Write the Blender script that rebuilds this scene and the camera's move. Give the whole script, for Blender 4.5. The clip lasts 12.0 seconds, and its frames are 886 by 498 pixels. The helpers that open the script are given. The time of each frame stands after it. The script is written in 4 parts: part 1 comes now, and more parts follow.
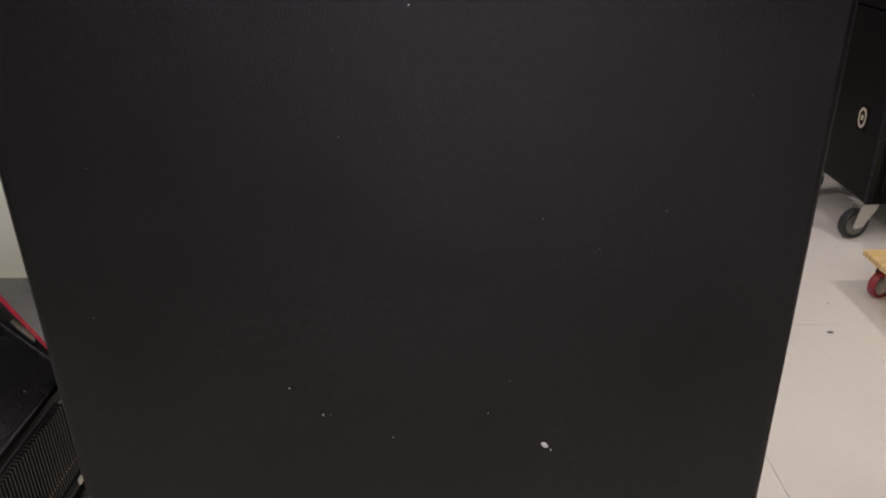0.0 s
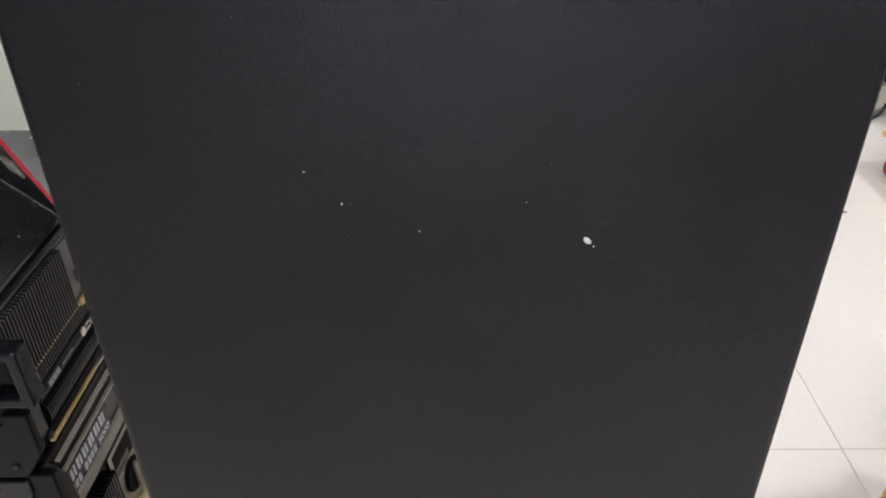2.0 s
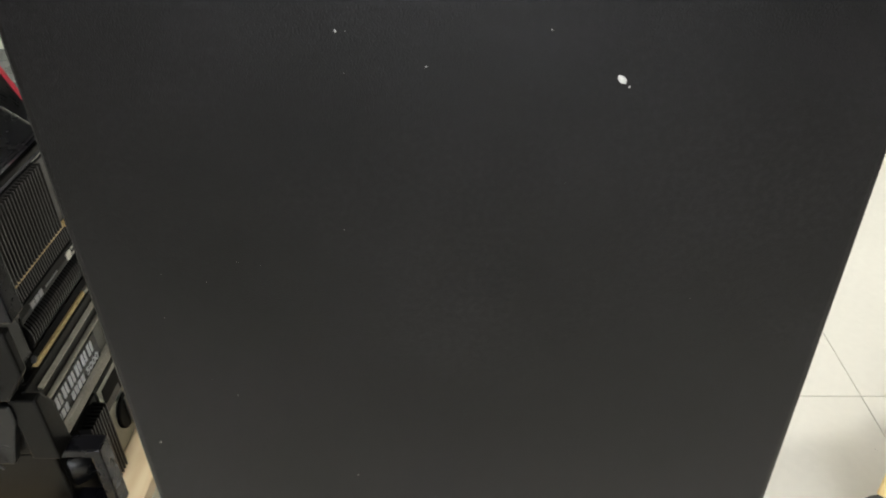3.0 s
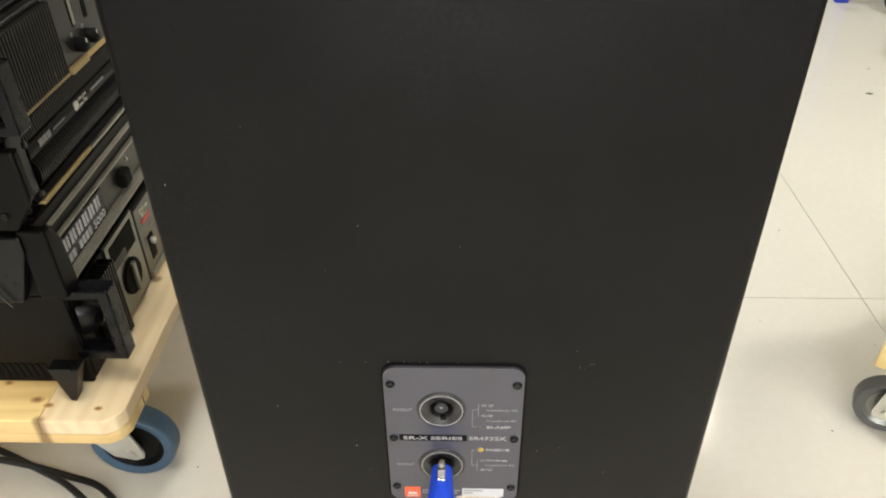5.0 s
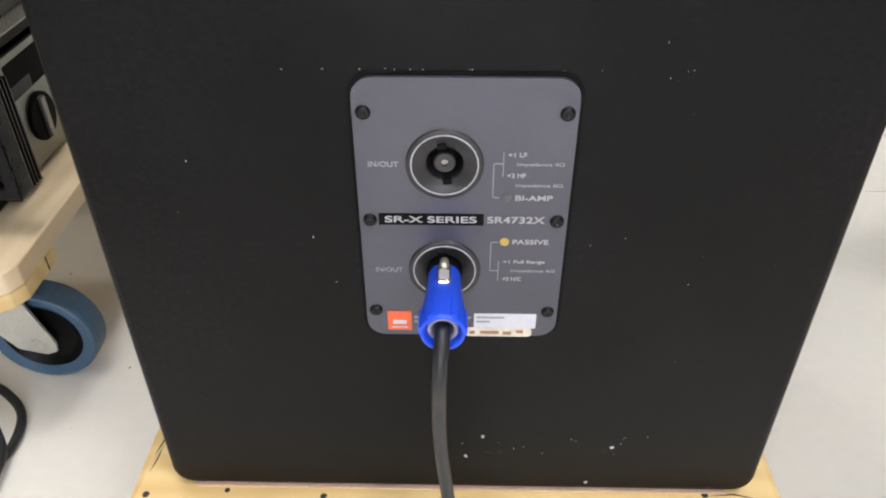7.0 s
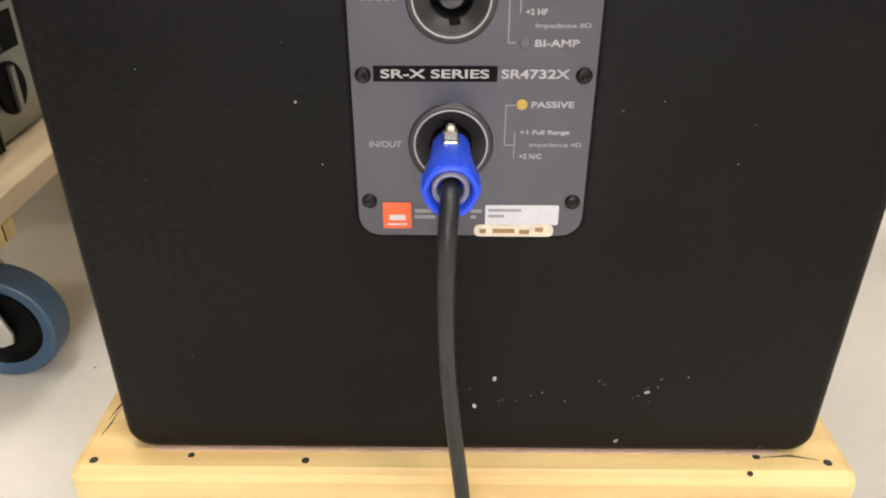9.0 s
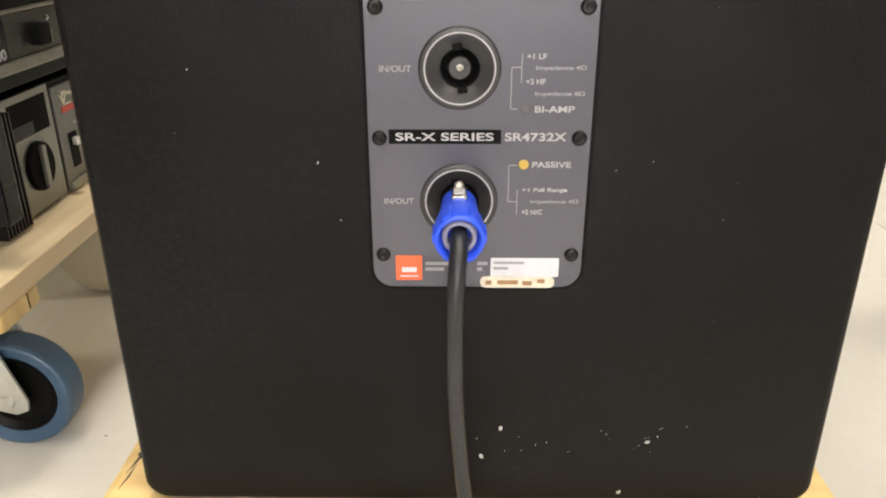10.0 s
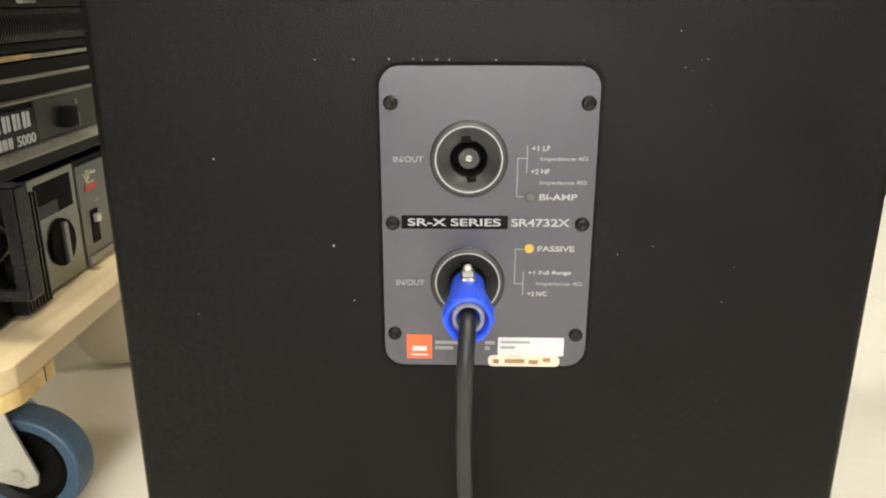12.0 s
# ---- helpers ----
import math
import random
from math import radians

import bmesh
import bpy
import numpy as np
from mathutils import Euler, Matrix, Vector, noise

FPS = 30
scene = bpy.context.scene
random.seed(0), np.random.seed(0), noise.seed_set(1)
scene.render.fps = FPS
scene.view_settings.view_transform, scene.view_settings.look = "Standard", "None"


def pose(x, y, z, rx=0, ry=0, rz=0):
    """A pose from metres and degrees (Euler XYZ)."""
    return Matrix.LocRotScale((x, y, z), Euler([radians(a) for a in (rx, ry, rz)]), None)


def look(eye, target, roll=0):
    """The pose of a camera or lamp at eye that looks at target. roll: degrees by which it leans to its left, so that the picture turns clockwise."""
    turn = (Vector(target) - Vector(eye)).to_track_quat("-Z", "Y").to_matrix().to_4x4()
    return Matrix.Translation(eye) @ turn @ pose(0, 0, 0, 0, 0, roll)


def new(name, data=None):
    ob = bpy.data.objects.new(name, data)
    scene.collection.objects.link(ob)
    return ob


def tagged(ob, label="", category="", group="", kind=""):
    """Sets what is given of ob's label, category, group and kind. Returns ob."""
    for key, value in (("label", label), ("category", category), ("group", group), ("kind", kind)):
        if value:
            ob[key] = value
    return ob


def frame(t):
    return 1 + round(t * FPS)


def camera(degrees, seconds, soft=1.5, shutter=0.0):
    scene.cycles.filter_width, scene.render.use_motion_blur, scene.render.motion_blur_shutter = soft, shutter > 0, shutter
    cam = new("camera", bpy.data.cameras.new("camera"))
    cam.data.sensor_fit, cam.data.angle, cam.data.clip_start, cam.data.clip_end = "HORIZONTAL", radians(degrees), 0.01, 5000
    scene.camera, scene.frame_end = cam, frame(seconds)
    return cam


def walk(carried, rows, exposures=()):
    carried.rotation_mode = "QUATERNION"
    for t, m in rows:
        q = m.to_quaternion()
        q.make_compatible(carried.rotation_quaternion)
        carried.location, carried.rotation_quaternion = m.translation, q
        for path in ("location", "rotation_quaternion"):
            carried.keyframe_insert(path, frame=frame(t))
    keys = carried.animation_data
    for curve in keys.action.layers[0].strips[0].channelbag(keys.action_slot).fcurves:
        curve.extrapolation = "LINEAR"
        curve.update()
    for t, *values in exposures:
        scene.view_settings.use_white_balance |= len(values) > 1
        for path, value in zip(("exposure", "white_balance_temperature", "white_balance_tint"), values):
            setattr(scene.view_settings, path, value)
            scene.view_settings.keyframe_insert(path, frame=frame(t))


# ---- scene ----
cam = camera(60.0, 12.0, soft=2.0)
PATH = [
    (0, (0.025, -0.389, 1.267), (0.0, 1.421, 0.417), -1.0),
    (0.5, (0.018, -0.384, 1.232), (-0.006, 1.395, 0.318), -0.9),
    (1, (0.015, -0.382, 1.217), (-0.008, 1.364, 0.243), -0.9),
    (1.5, (0.009, -0.385, 1.205), (-0.009, 1.329, 0.174), -0.8),
    (2, (0.005, -0.374, 1.18), (-0.021, 1.311, 0.102), -0.8),
    (2.5, (0.005, -0.365, 1.131), (-0.026, 1.297, 0.02), -0.7),
    (3, (0.001, -0.358, 1.093), (-0.036, 1.285, -0.046), -0.8),
    (3.2, (-0.003, -0.375, 1.088), (-0.043, 1.262, -0.06), -0.7),
    (4.8, (0.008, -0.473, 1.008), (-0.045, 1.149, -0.16), -0.7),
    (5, (0.008, -0.463, 0.962), (-0.047, 1.158, -0.208), -0.7),
    (5.5, (-0.017, -0.431, 0.837), (-0.076, 1.189, -0.334), -0.7),
    (6, (-0.021, -0.409, 0.755), (-0.077, 1.208, -0.422), -0.4),
    (6.5, (-0.009, -0.381, 0.705), (-0.058, 1.23, -0.479), -0.4),
    (7, (-0.004, -0.371, 0.669), (-0.038, 1.242, -0.513), -0.1),
    (7.2, (-0.001, -0.365, 0.658), (-0.031, 1.246, -0.526), -0.0),
    (8.8, (-0.007, -0.359, 0.551), (-0.028, 1.341, -0.503), -0.0),
    (9, (-0.011, -0.37, 0.534), (-0.029, 1.362, -0.467), -0.0),
    (9.5, (-0.023, -0.402, 0.527), (-0.045, 1.39, -0.361), -0.1),
    (10, (-0.014, -0.408, 0.529), (-0.04, 1.429, -0.262), -0.1),
    (10.5, (-0.008, -0.409, 0.536), (-0.043, 1.461, -0.17), -0.1),
    (11, (-0.006, -0.401, 0.538), (-0.042, 1.482, -0.135), -0.2),
    (11.5, (-0.005, -0.42, 0.55), (-0.042, 1.472, -0.099), -0.2),
    (12, (-0.015, -0.425, 0.541), (-0.061, 1.477, -0.074), -0.0),
]
EXPOSURES = [(0, -0.58, 6500, 22), (1, -0.38, 6250, 21), (2, 0.2, 5950, 18), (3, 0.25, 6250, 6), (5, 0.2, 6650, 6), (5.5, 0.2, 6600, 5), (6.1, 0.18, 6200, 8), (7, 0.1, 6050, 12), (9, 0.12, 6800, 12), (10.2, 0.4, 6900, 9), (12, 0.45, 7000, 4)]
walk(cam, [(t, look(eye, target, roll)) for t, eye, target, roll in PATH], EXPOSURES)

# ---- world and lamps ----
world = bpy.data.worlds.new("room_air")
scene.world = world
world.use_nodes = True
world.node_tree.nodes["Background"].inputs[0].default_value = (0.9, 0.95, 1.0, 1)
world.node_tree.nodes["Background"].inputs[1].default_value = 0.02


def ceiling_lamp(x, y, watts, size=0.6, colour=(1.0, 0.945, 0.845)):
    data = bpy.data.lights.new("ceiling_panel_lamp", "AREA")
    data.shape, data.size, data.energy, data.color = "SQUARE", size, watts, colour
    ob = new("ceiling_panel_lamp", data)
    ob.matrix_world = pose(x, y, 2.83)
    return ob


LAMPS = [(1.42, 3.0, 14, 0.25), (-1.5, 2.7, 45, 0.6), (1.5, -1.9, 34, 0.6), (-1.2, -2.2, 20, 0.6), (2.4, 0.9, 35, 0.3), (0.45, -0.50, 24, 0.6), (-0.38, 0.16, 34, 0.6)]
for lx, ly, lw, ls in LAMPS:
    ceiling_lamp(lx, ly, lw, ls)

# daylight through the shop window behind the camera
WX0, WX1, WZ0, WZ1 = -0.8, 1.0, 0.55, 1.75
sky_light = bpy.data.lights.new("window_daylight", "AREA")
sky_light.shape, sky_light.size, sky_light.size_y, sky_light.energy, sky_light.color = "RECTANGLE", WX1 - WX0, WZ1 - WZ0, 54, (0.97, 0.96, 1.0)
new("window_daylight", sky_light).matrix_world = pose((WX0 + WX1) / 2, -3.34, (WZ0 + WZ1) / 2, 90)


# ---- materials ----
def material(name, colour, rough=0.5, metal=0.0, vary=0.12, scale=40.0, fine=400.0, bump=0.15, dist=0.001, spec=0.5, coat=0.0, rough_vary=0.1):
    """Surface with broad blotches, fine grain and slight relief."""
    m = bpy.data.materials.new(name)
    m.use_nodes = True
    n, l = m.node_tree.nodes, m.node_tree.links
    p = n["Principled BSDF"]
    p.inputs["Metallic"].default_value = metal
    p.inputs["Specular IOR Level"].default_value = spec
    p.inputs["Coat Weight"].default_value = coat
    p.inputs["Coat Roughness"].default_value = 0.08
    co = n.new("ShaderNodeTexCoord")
    big, small = n.new("ShaderNodeTexNoise"), n.new("ShaderNodeTexNoise")
    big.inputs["Scale"].default_value, big.inputs["Detail"].default_value = scale, 5
    small.inputs["Scale"].default_value, small.inputs["Detail"].default_value = fine, 3
    l.new(co.outputs["Object"], big.inputs["Vector"])
    l.new(co.outputs["Object"], small.inputs["Vector"])
    mix = n.new("ShaderNodeMath")
    mix.operation = "MULTIPLY_ADD"
    mix.inputs[1].default_value = 0.5
    half = n.new("ShaderNodeMath")
    half.operation = "MULTIPLY"
    half.inputs[1].default_value = 0.5
    l.new(small.outputs["Fac"], half.inputs[0])
    l.new(big.outputs["Fac"], mix.inputs[0])
    l.new(half.outputs[0], mix.inputs[2])
    ramp = n.new("ShaderNodeMapRange")
    ramp.inputs["From Min"].default_value, ramp.inputs["From Max"].default_value = 0.3, 0.7
    ramp.inputs["To Min"].default_value, ramp.inputs["To Max"].default_value = 1 - vary, 1 + vary
    l.new(mix.outputs[0], ramp.inputs["Value"])
    tint = n.new("ShaderNodeVectorMath")
    tint.operation = "SCALE"
    tint.inputs[0].default_value = colour
    l.new(ramp.outputs[0], tint.inputs["Scale"])
    l.new(tint.outputs[0], p.inputs["Base Color"])
    rr = n.new("ShaderNodeMapRange")
    rr.inputs["To Min"].default_value, rr.inputs["To Max"].default_value = max(rough - rough_vary, 0.02), min(rough + rough_vary, 1)
    l.new(big.outputs["Fac"], rr.inputs["Value"])
    l.new(rr.outputs[0], p.inputs["Roughness"])
    if bump:
        b = n.new("ShaderNodeBump")
        b.inputs["Strength"].default_value, b.inputs["Distance"].default_value = bump, dist
        l.new(small.outputs["Fac"], b.inputs["Height"])
        l.new(b.outputs[0], p.inputs["Normal"])
    return m


def pine(name, along, light=(0.80, 0.605, 0.285), dark=(0.60, 0.385, 0.145)):
    """Knotty pine, the grain running along x (0) or y (1)."""
    m = bpy.data.materials.new(name)
    m.use_nodes = True
    n, l = m.node_tree.nodes, m.node_tree.links
    p = n["Principled BSDF"]
    p.inputs["Roughness"].default_value = 0.48
    co, mp = n.new("ShaderNodeTexCoord"), n.new("ShaderNodeMapping")
    info = n.new("ShaderNodeObjectInfo")
    mp.inputs["Scale"].default_value = (2.2, 15, 15) if along == 0 else (15, 2.2, 15)
    l.new(co.outputs["Object"], mp.inputs["Vector"])
    off = n.new("ShaderNodeVectorMath")
    off.operation = "SCALE"
    off.inputs[0].default_value = (7.3, 3.1, 5.7)
    l.new(info.outputs["Random"], off.inputs["Scale"])
    l.new(off.outputs[0], mp.inputs["Location"])
    g = n.new("ShaderNodeTexNoise")
    g.inputs["Scale"].default_value, g.inputs["Detail"].default_value, g.inputs["Distortion"].default_value = 1.6, 6, 0.8
    l.new(mp.outputs[0], g.inputs["Vector"])
    wave = n.new("ShaderNodeTexWave")
    wave.bands_direction = "Y" if along == 0 else "X"
    wave.inputs["Scale"].default_value, wave.inputs["Distortion"].default_value, wave.inputs["Detail"].default_value = 0.9, 5.0, 3
    l.new(mp.outputs[0], wave.inputs["Vector"])
    add = n.new("ShaderNodeMath")
    add.operation = "MULTIPLY_ADD"
    add.inputs[1].default_value = 0.16
    l.new(wave.outputs["Fac"], add.inputs[0])
    sc = n.new("ShaderNodeMath")
    sc.operation = "MULTIPLY"
    sc.inputs[1].default_value = 0.8
    l.new(g.outputs["Fac"], sc.inputs[0])
    l.new(sc.outputs[0], add.inputs[2])
    ramp = n.new("ShaderNodeValToRGB")
    ramp.color_ramp.elements[0].position, ramp.color_ramp.elements[0].color = 0.2, (*dark, 1)
    ramp.color_ramp.elements[1].position, ramp.color_ramp.elements[1].color = 0.62, (*light, 1)
    l.new(add.outputs[0], ramp.inputs["Fac"])
    knots = n.new("ShaderNodeTexVoronoi")
    knots.voronoi_dimensions = "2D"
    knots.inputs["Scale"].default_value = 6.5
    l.new(co.outputs["Object"], knots.inputs["Vector"])
    kr = n.new("ShaderNodeMapRange")
    kr.inputs["From Min"].default_value, kr.inputs["From Max"].default_value = 0.025, 0.07
    kr.inputs["To Min"].default_value, kr.inputs["To Max"].default_value = 0.75, 0.0
    l.new(knots.outputs["Distance"], kr.inputs["Value"])
    mixc = n.new("ShaderNodeMix")
    mixc.data_type = "RGBA"
    mixc.inputs[7].default_value = (0.16, 0.075, 0.03, 1)
    l.new(kr.outputs[0], mixc.inputs[0])
    l.new(ramp.outputs[0], mixc.inputs[6])
    l.new(mixc.outputs[2], p.inputs["Base Color"])
    b = n.new("ShaderNodeBump")
    b.inputs["Strength"].default_value, b.inputs["Distance"].default_value = 0.2, 0.001
    l.new(add.outputs[0], b.inputs["Height"])
    l.new(b.outputs[0], p.inputs["Normal"])
    return m


CARPET = material("black_stippled_coating", (0.0024, 0.0021, 0.0022), 0.35, vary=0.8, scale=9, fine=1000, bump=0.34, dist=0.0010, spec=0.165)


def add_dust(m):
    """Patches of pale dust caught in the coating."""
    n, l = m.node_tree.nodes, m.node_tree.links
    p = n["Principled BSDF"]
    old = p.inputs["Base Color"].links[0].from_socket
    co = n.new("ShaderNodeTexCoord")
    grain, patch = n.new("ShaderNodeTexNoise"), n.new("ShaderNodeTexNoise")
    grain.inputs["Scale"].default_value, grain.inputs["Detail"].default_value = 260, 6
    patch.inputs["Scale"].default_value, patch.inputs["Detail"].default_value = 7, 3
    ranges = []
    for tex, lo, hi in ((grain, 0.42, 0.74), (patch, 0.40, 0.70)):
        l.new(co.outputs["Object"], tex.inputs["Vector"])
        r = n.new("ShaderNodeMapRange")
        r.inputs["From Min"].default_value, r.inputs["From Max"].default_value = lo, hi
        l.new(tex.outputs["Fac"], r.inputs["Value"])
        ranges.append(r)
    both = n.new("ShaderNodeMath")
    both.operation = "MULTIPLY"
    l.new(ranges[0].outputs[0], both.inputs[0])
    l.new(ranges[1].outputs[0], both.inputs[1])
    mix = n.new("ShaderNodeMix")
    mix.data_type = "RGBA"
    mix.inputs[7].default_value = (0.0092, 0.0078, 0.0090, 1)
    l.new(both.outputs[0], mix.inputs[0])
    l.new(old, mix.inputs[6])
    l.new(mix.outputs[2], p.inputs["Base Color"])


add_dust(CARPET)
TILE = material("polished_tile", (0.72, 0.70, 0.65), 0.13, vary=0.035, scale=3, fine=60, bump=0.01, spec=0.5, rough_vary=0.05)
GROUT = material("tile_joint", (0.36, 0.31, 0.25), 0.9)
WALLPAINT = material("pale_green_wall_paint", (0.66, 0.70, 0.60), 0.8, vary=0.03, scale=2, fine=200, bump=0.05)
# ceiling and walls are out of view and darkened to cut the bounce light
CEILPAINT = material("ceiling_paint", (0.55, 0.55, 0.53), 0.85, vary=0.02, scale=2)
DARKWALL = material("bounce_cutting_wall", (0.16, 0.16, 0.165), 0.8, vary=0.05, scale=2, fine=200, bump=0.05)
PLATE = material("grey_powder_coat", (0.044, 0.043, 0.061), 0.31, vary=0.09, scale=22, fine=260, bump=0, spec=0.8, rough_vary=0.008)
# for black parts and for the shade in gaps and slots, put in as colour
FLATBLACK = material("flat_black", (0.004, 0.004, 0.004), 0.7, spec=0.12)
BLACKPLASTIC = material("black_plastic", (0.0035, 0.0035, 0.004), 0.30, vary=0.2, bump=0.05, spec=0.3)
DULLBLACK = material("dull_black_paint", (0.0032, 0.003, 0.0027), 0.42, vary=0.35, scale=25, bump=0.1, spec=0.13)
AMPTOP = material("satin_black_steel", (0.034, 0.033, 0.037), 0.26, vary=0.25, scale=18, bump=0.0, spec=0.7)
HANDLEBLACK = material("satin_handle", (0.0035, 0.0035, 0.005), 0.28, vary=0.2, bump=0.0, spec=0.22)
SOCKETGREY = material("socket_plastic", (0.022, 0.021, 0.022), 0.4, vary=0.15, bump=0.05)
SMOKE = material("dark_window", (0.005, 0.005, 0.008), 0.25, vary=0.1, spec=0.2)
GREYPANEL = material("grey_brushed_panel", (0.24, 0.245, 0.22), 0.36, metal=0.7, vary=0.15, scale=30, bump=0.1)
DARKPANEL = material("dark_brushed_panel", (0.14, 0.14, 0.13), 0.38, metal=0.7, vary=0.2, scale=30, bump=0.1)
# lit look of the second amplifier's knob panel, held in the colour
OLIVELIT = material("olive_lit_panel", (0.062, 0.061, 0.052), 0.42, metal=0.6, vary=0.35, scale=35, bump=0.1)
KNOT = material("pine_knot", (0.28, 0.15, 0.06), 0.5, vary=0.35, scale=120)
KNOTRING = material("pine_knot_ring", (0.58, 0.37, 0.15), 0.5, vary=0.25, scale=120)
SATINPANEL = material("satin_charcoal_panel", (0.022, 0.022, 0.021), 0.34, vary=0.25, scale=30, bump=0.05, spec=0.45)
# black anodising with its colour raised so the top fins read brighter
FINGREY = material("brightened_anodised_fin", (0.045, 0.043, 0.040), 0.36, metal=0.45, vary=0.25)
FINBLACK = material("anodised_fin", (0.009, 0.0085, 0.0085), 0.34, metal=0.3, vary=0.2)
LIPGREY = material("worn_lip_metal", (0.34, 0.32, 0.27), 0.40, metal=0.6, vary=0.35, scale=30)
STEEL = material("zinc_steel", (0.62, 0.61, 0.55), 0.42, metal=0.6, vary=0.15, scale=30)
CHROME = material("nickel", (0.75, 0.73, 0.70), 0.16, metal=1.0, vary=0.1)
BRASSWOOD = material("bare_wood_strip", (0.55, 0.40, 0.17), 0.55, vary=0.25, scale=30)
BLUERUBBER = material("blue_rubber", (0.048, 0.095, 0.155), 0.5, vary=0.2, scale=30, bump=0.1)
GREYRUBBER = material("grey_rubber", (0.09, 0.088, 0.09), 0.5, vary=0.2)
DARKRUBBER = material("dark_rubber", (0.02, 0.022, 0.022), 0.5, vary=0.2)
REDWHEEL = material("red_polyurethane", (0.28, 0.03, 0.04), 0.4, vary=0.15)
BLUEPLASTIC = material("blue_plug_plastic", (0.018, 0.075, 0.72), 0.36, vary=0.06, fine=900, bump=0.04)
CABLE = material("black_cable_jacket", (0.012, 0.013, 0.016), 0.42, vary=0.2, scale=60, bump=0.05)
WHITEINK = material("white_ink", (0.37, 0.36, 0.37), 0.6, vary=0.1)
GREYINK = material("grey_ink", (0.25, 0.25, 0.265), 0.6, vary=0.1)
ORANGE = material("orange_badge", (0.75, 0.12, 0.035), 0.45, vary=0.05)
YELLOW = material("yellow_dot", (0.46, 0.31, 0.055), 0.5)
NAMEWHITE = material("name_plate_print", (0.70, 0.70, 0.72), 0.5, vary=0.05)
LABELWHITE = material("paper_label", (0.55, 0.55, 0.58), 0.6, vary=0.08)
LABELCREAM = material("worn_paper_label", (0.62, 0.56, 0.45), 0.65, vary=0.2, scale=150)
REDTRIM = material("red_edging", (0.55, 0.012, 0.04), 0.45)
REDINK = material("red_ink", (0.55, 0.05, 0.03), 0.5)
STRAWINK = material("straw_ink", (0.58, 0.56, 0.42), 0.5)
LINT = material("pale_lint", (0.40, 0.40, 0.38), 0.9, vary=0.3)
BLUEPOST = material("blue_enamel", (0.03, 0.06, 0.6), 0.4)
CLAMPGREY = material("pale_clamp_plastic", (0.26, 0.25, 0.32), 0.45, vary=0.1)
# colour of the lit reflection under the cabinet
REFLECTPINK = material("pinkish_reflection", (0.58, 0.40, 0.30), 0.8, vary=0.15)
CREAM = material("cream_plastic", (0.55, 0.50, 0.38), 0.45, vary=0.06)
GLASS = bpy.data.materials.new("window_glass")
GLASS.use_nodes = True
GLASS.node_tree.nodes["Principled BSDF"].inputs["Transmission Weight"].default_value = 1.0
GLASS.node_tree.nodes["Principled BSDF"].inputs["Roughness"].default_value = 0.0
PINE_X = pine("pine_board_x", 0)
PINE_Y = pine("pine_board_y", 1)
PALEPINE = pine("pale_pine_board", 1, (0.84, 0.69, 0.46), (0.70, 0.51, 0.29))

# ---- building helpers ----
WORLD_OF = {}
SITE = [Matrix()]                   # where the group that is being built stands


def site(x=0.0, y=0.0, z=0.0, size=1.0):
    SITE[0] = Matrix.Translation((x, y, z)) @ Matrix.Scale(size, 4)


def thing(name, x, y, z, label, category, group="", rz=0.0):
    ob = new(name)
    ob.empty_display_size = 0.05
    at = SITE[0] @ Vector((x, y, z))
    ob.matrix_basis = pose(at.x, at.y, at.z, 0, 0, rz)
    WORLD_OF[ob] = pose(at.x, at.y, at.z, 0, 0, rz)
    return tagged(ob, label, category, group)


def part(name, bm, mat, parent=None, label="", smooth=False):
    """Link a bmesh, built in the site's coordinates, as one mesh object under parent."""
    me = bpy.data.meshes.new(name)
    bm.to_mesh(me)
    bm.free()
    return part_mesh(name, me, mat, parent, label, smooth)


def part_mesh(name, me, mat, parent=None, label="", smooth=False):
    me.materials.clear()
    me.materials.append(mat)
    if smooth:
        me.shade_smooth()
    m = WORLD_OF[parent] if parent else Matrix()
    me.transform(m.inverted() @ SITE[0])
    ob = new(name, me)
    ob.parent = parent
    WORLD_OF[ob] = m.copy()
    if label:
        ob["label"] = label
    return ob


def piece(name, me, parent, x, y, z, rx=0, ry=0, rz=0):
    """A further object on shared mesh data, placed in the site's coordinates."""
    ob = new(name, me)
    ob.parent = parent
    ob.matrix_basis = WORLD_OF[parent].inverted() @ SITE[0] @ pose(x, y, z, rx, ry, rz)
    return ob


def mesh_of(name, bm, mat):
    me = bpy.data.meshes.new(name)
    bm.to_mesh(me)
    bm.free()
    me.materials.append(mat)
    return me


def box(x0, x1, y0, y1, z0, z1, bevel=0.0, seg=2, bm=None):
    own = bmesh.new()
    g = bmesh.ops.create_cube(own, size=1)["verts"]
    bmesh.ops.transform(own, verts=g, matrix=Matrix.LocRotScale(((x0 + x1) / 2, (y0 + y1) / 2, (z0 + z1) / 2), None, (x1 - x0, y1 - y0, z1 - z0)))
    if bevel:
        bmesh.ops.bevel(own, geom=own.edges[:], offset=bevel, segments=seg, affect="EDGES", profile=0.5)
    return join(bm, own)


def join(bm, own):
    if bm is None:
        return own
    tmp = bpy.data.meshes.new("tmp")
    own.to_mesh(tmp)
    own.free()
    bm.from_mesh(tmp)
    bpy.data.meshes.remove(tmp)
    return bm


def moved(bm, m):
    bmesh.ops.transform(bm, verts=bm.verts[:], matrix=m)
    return bm


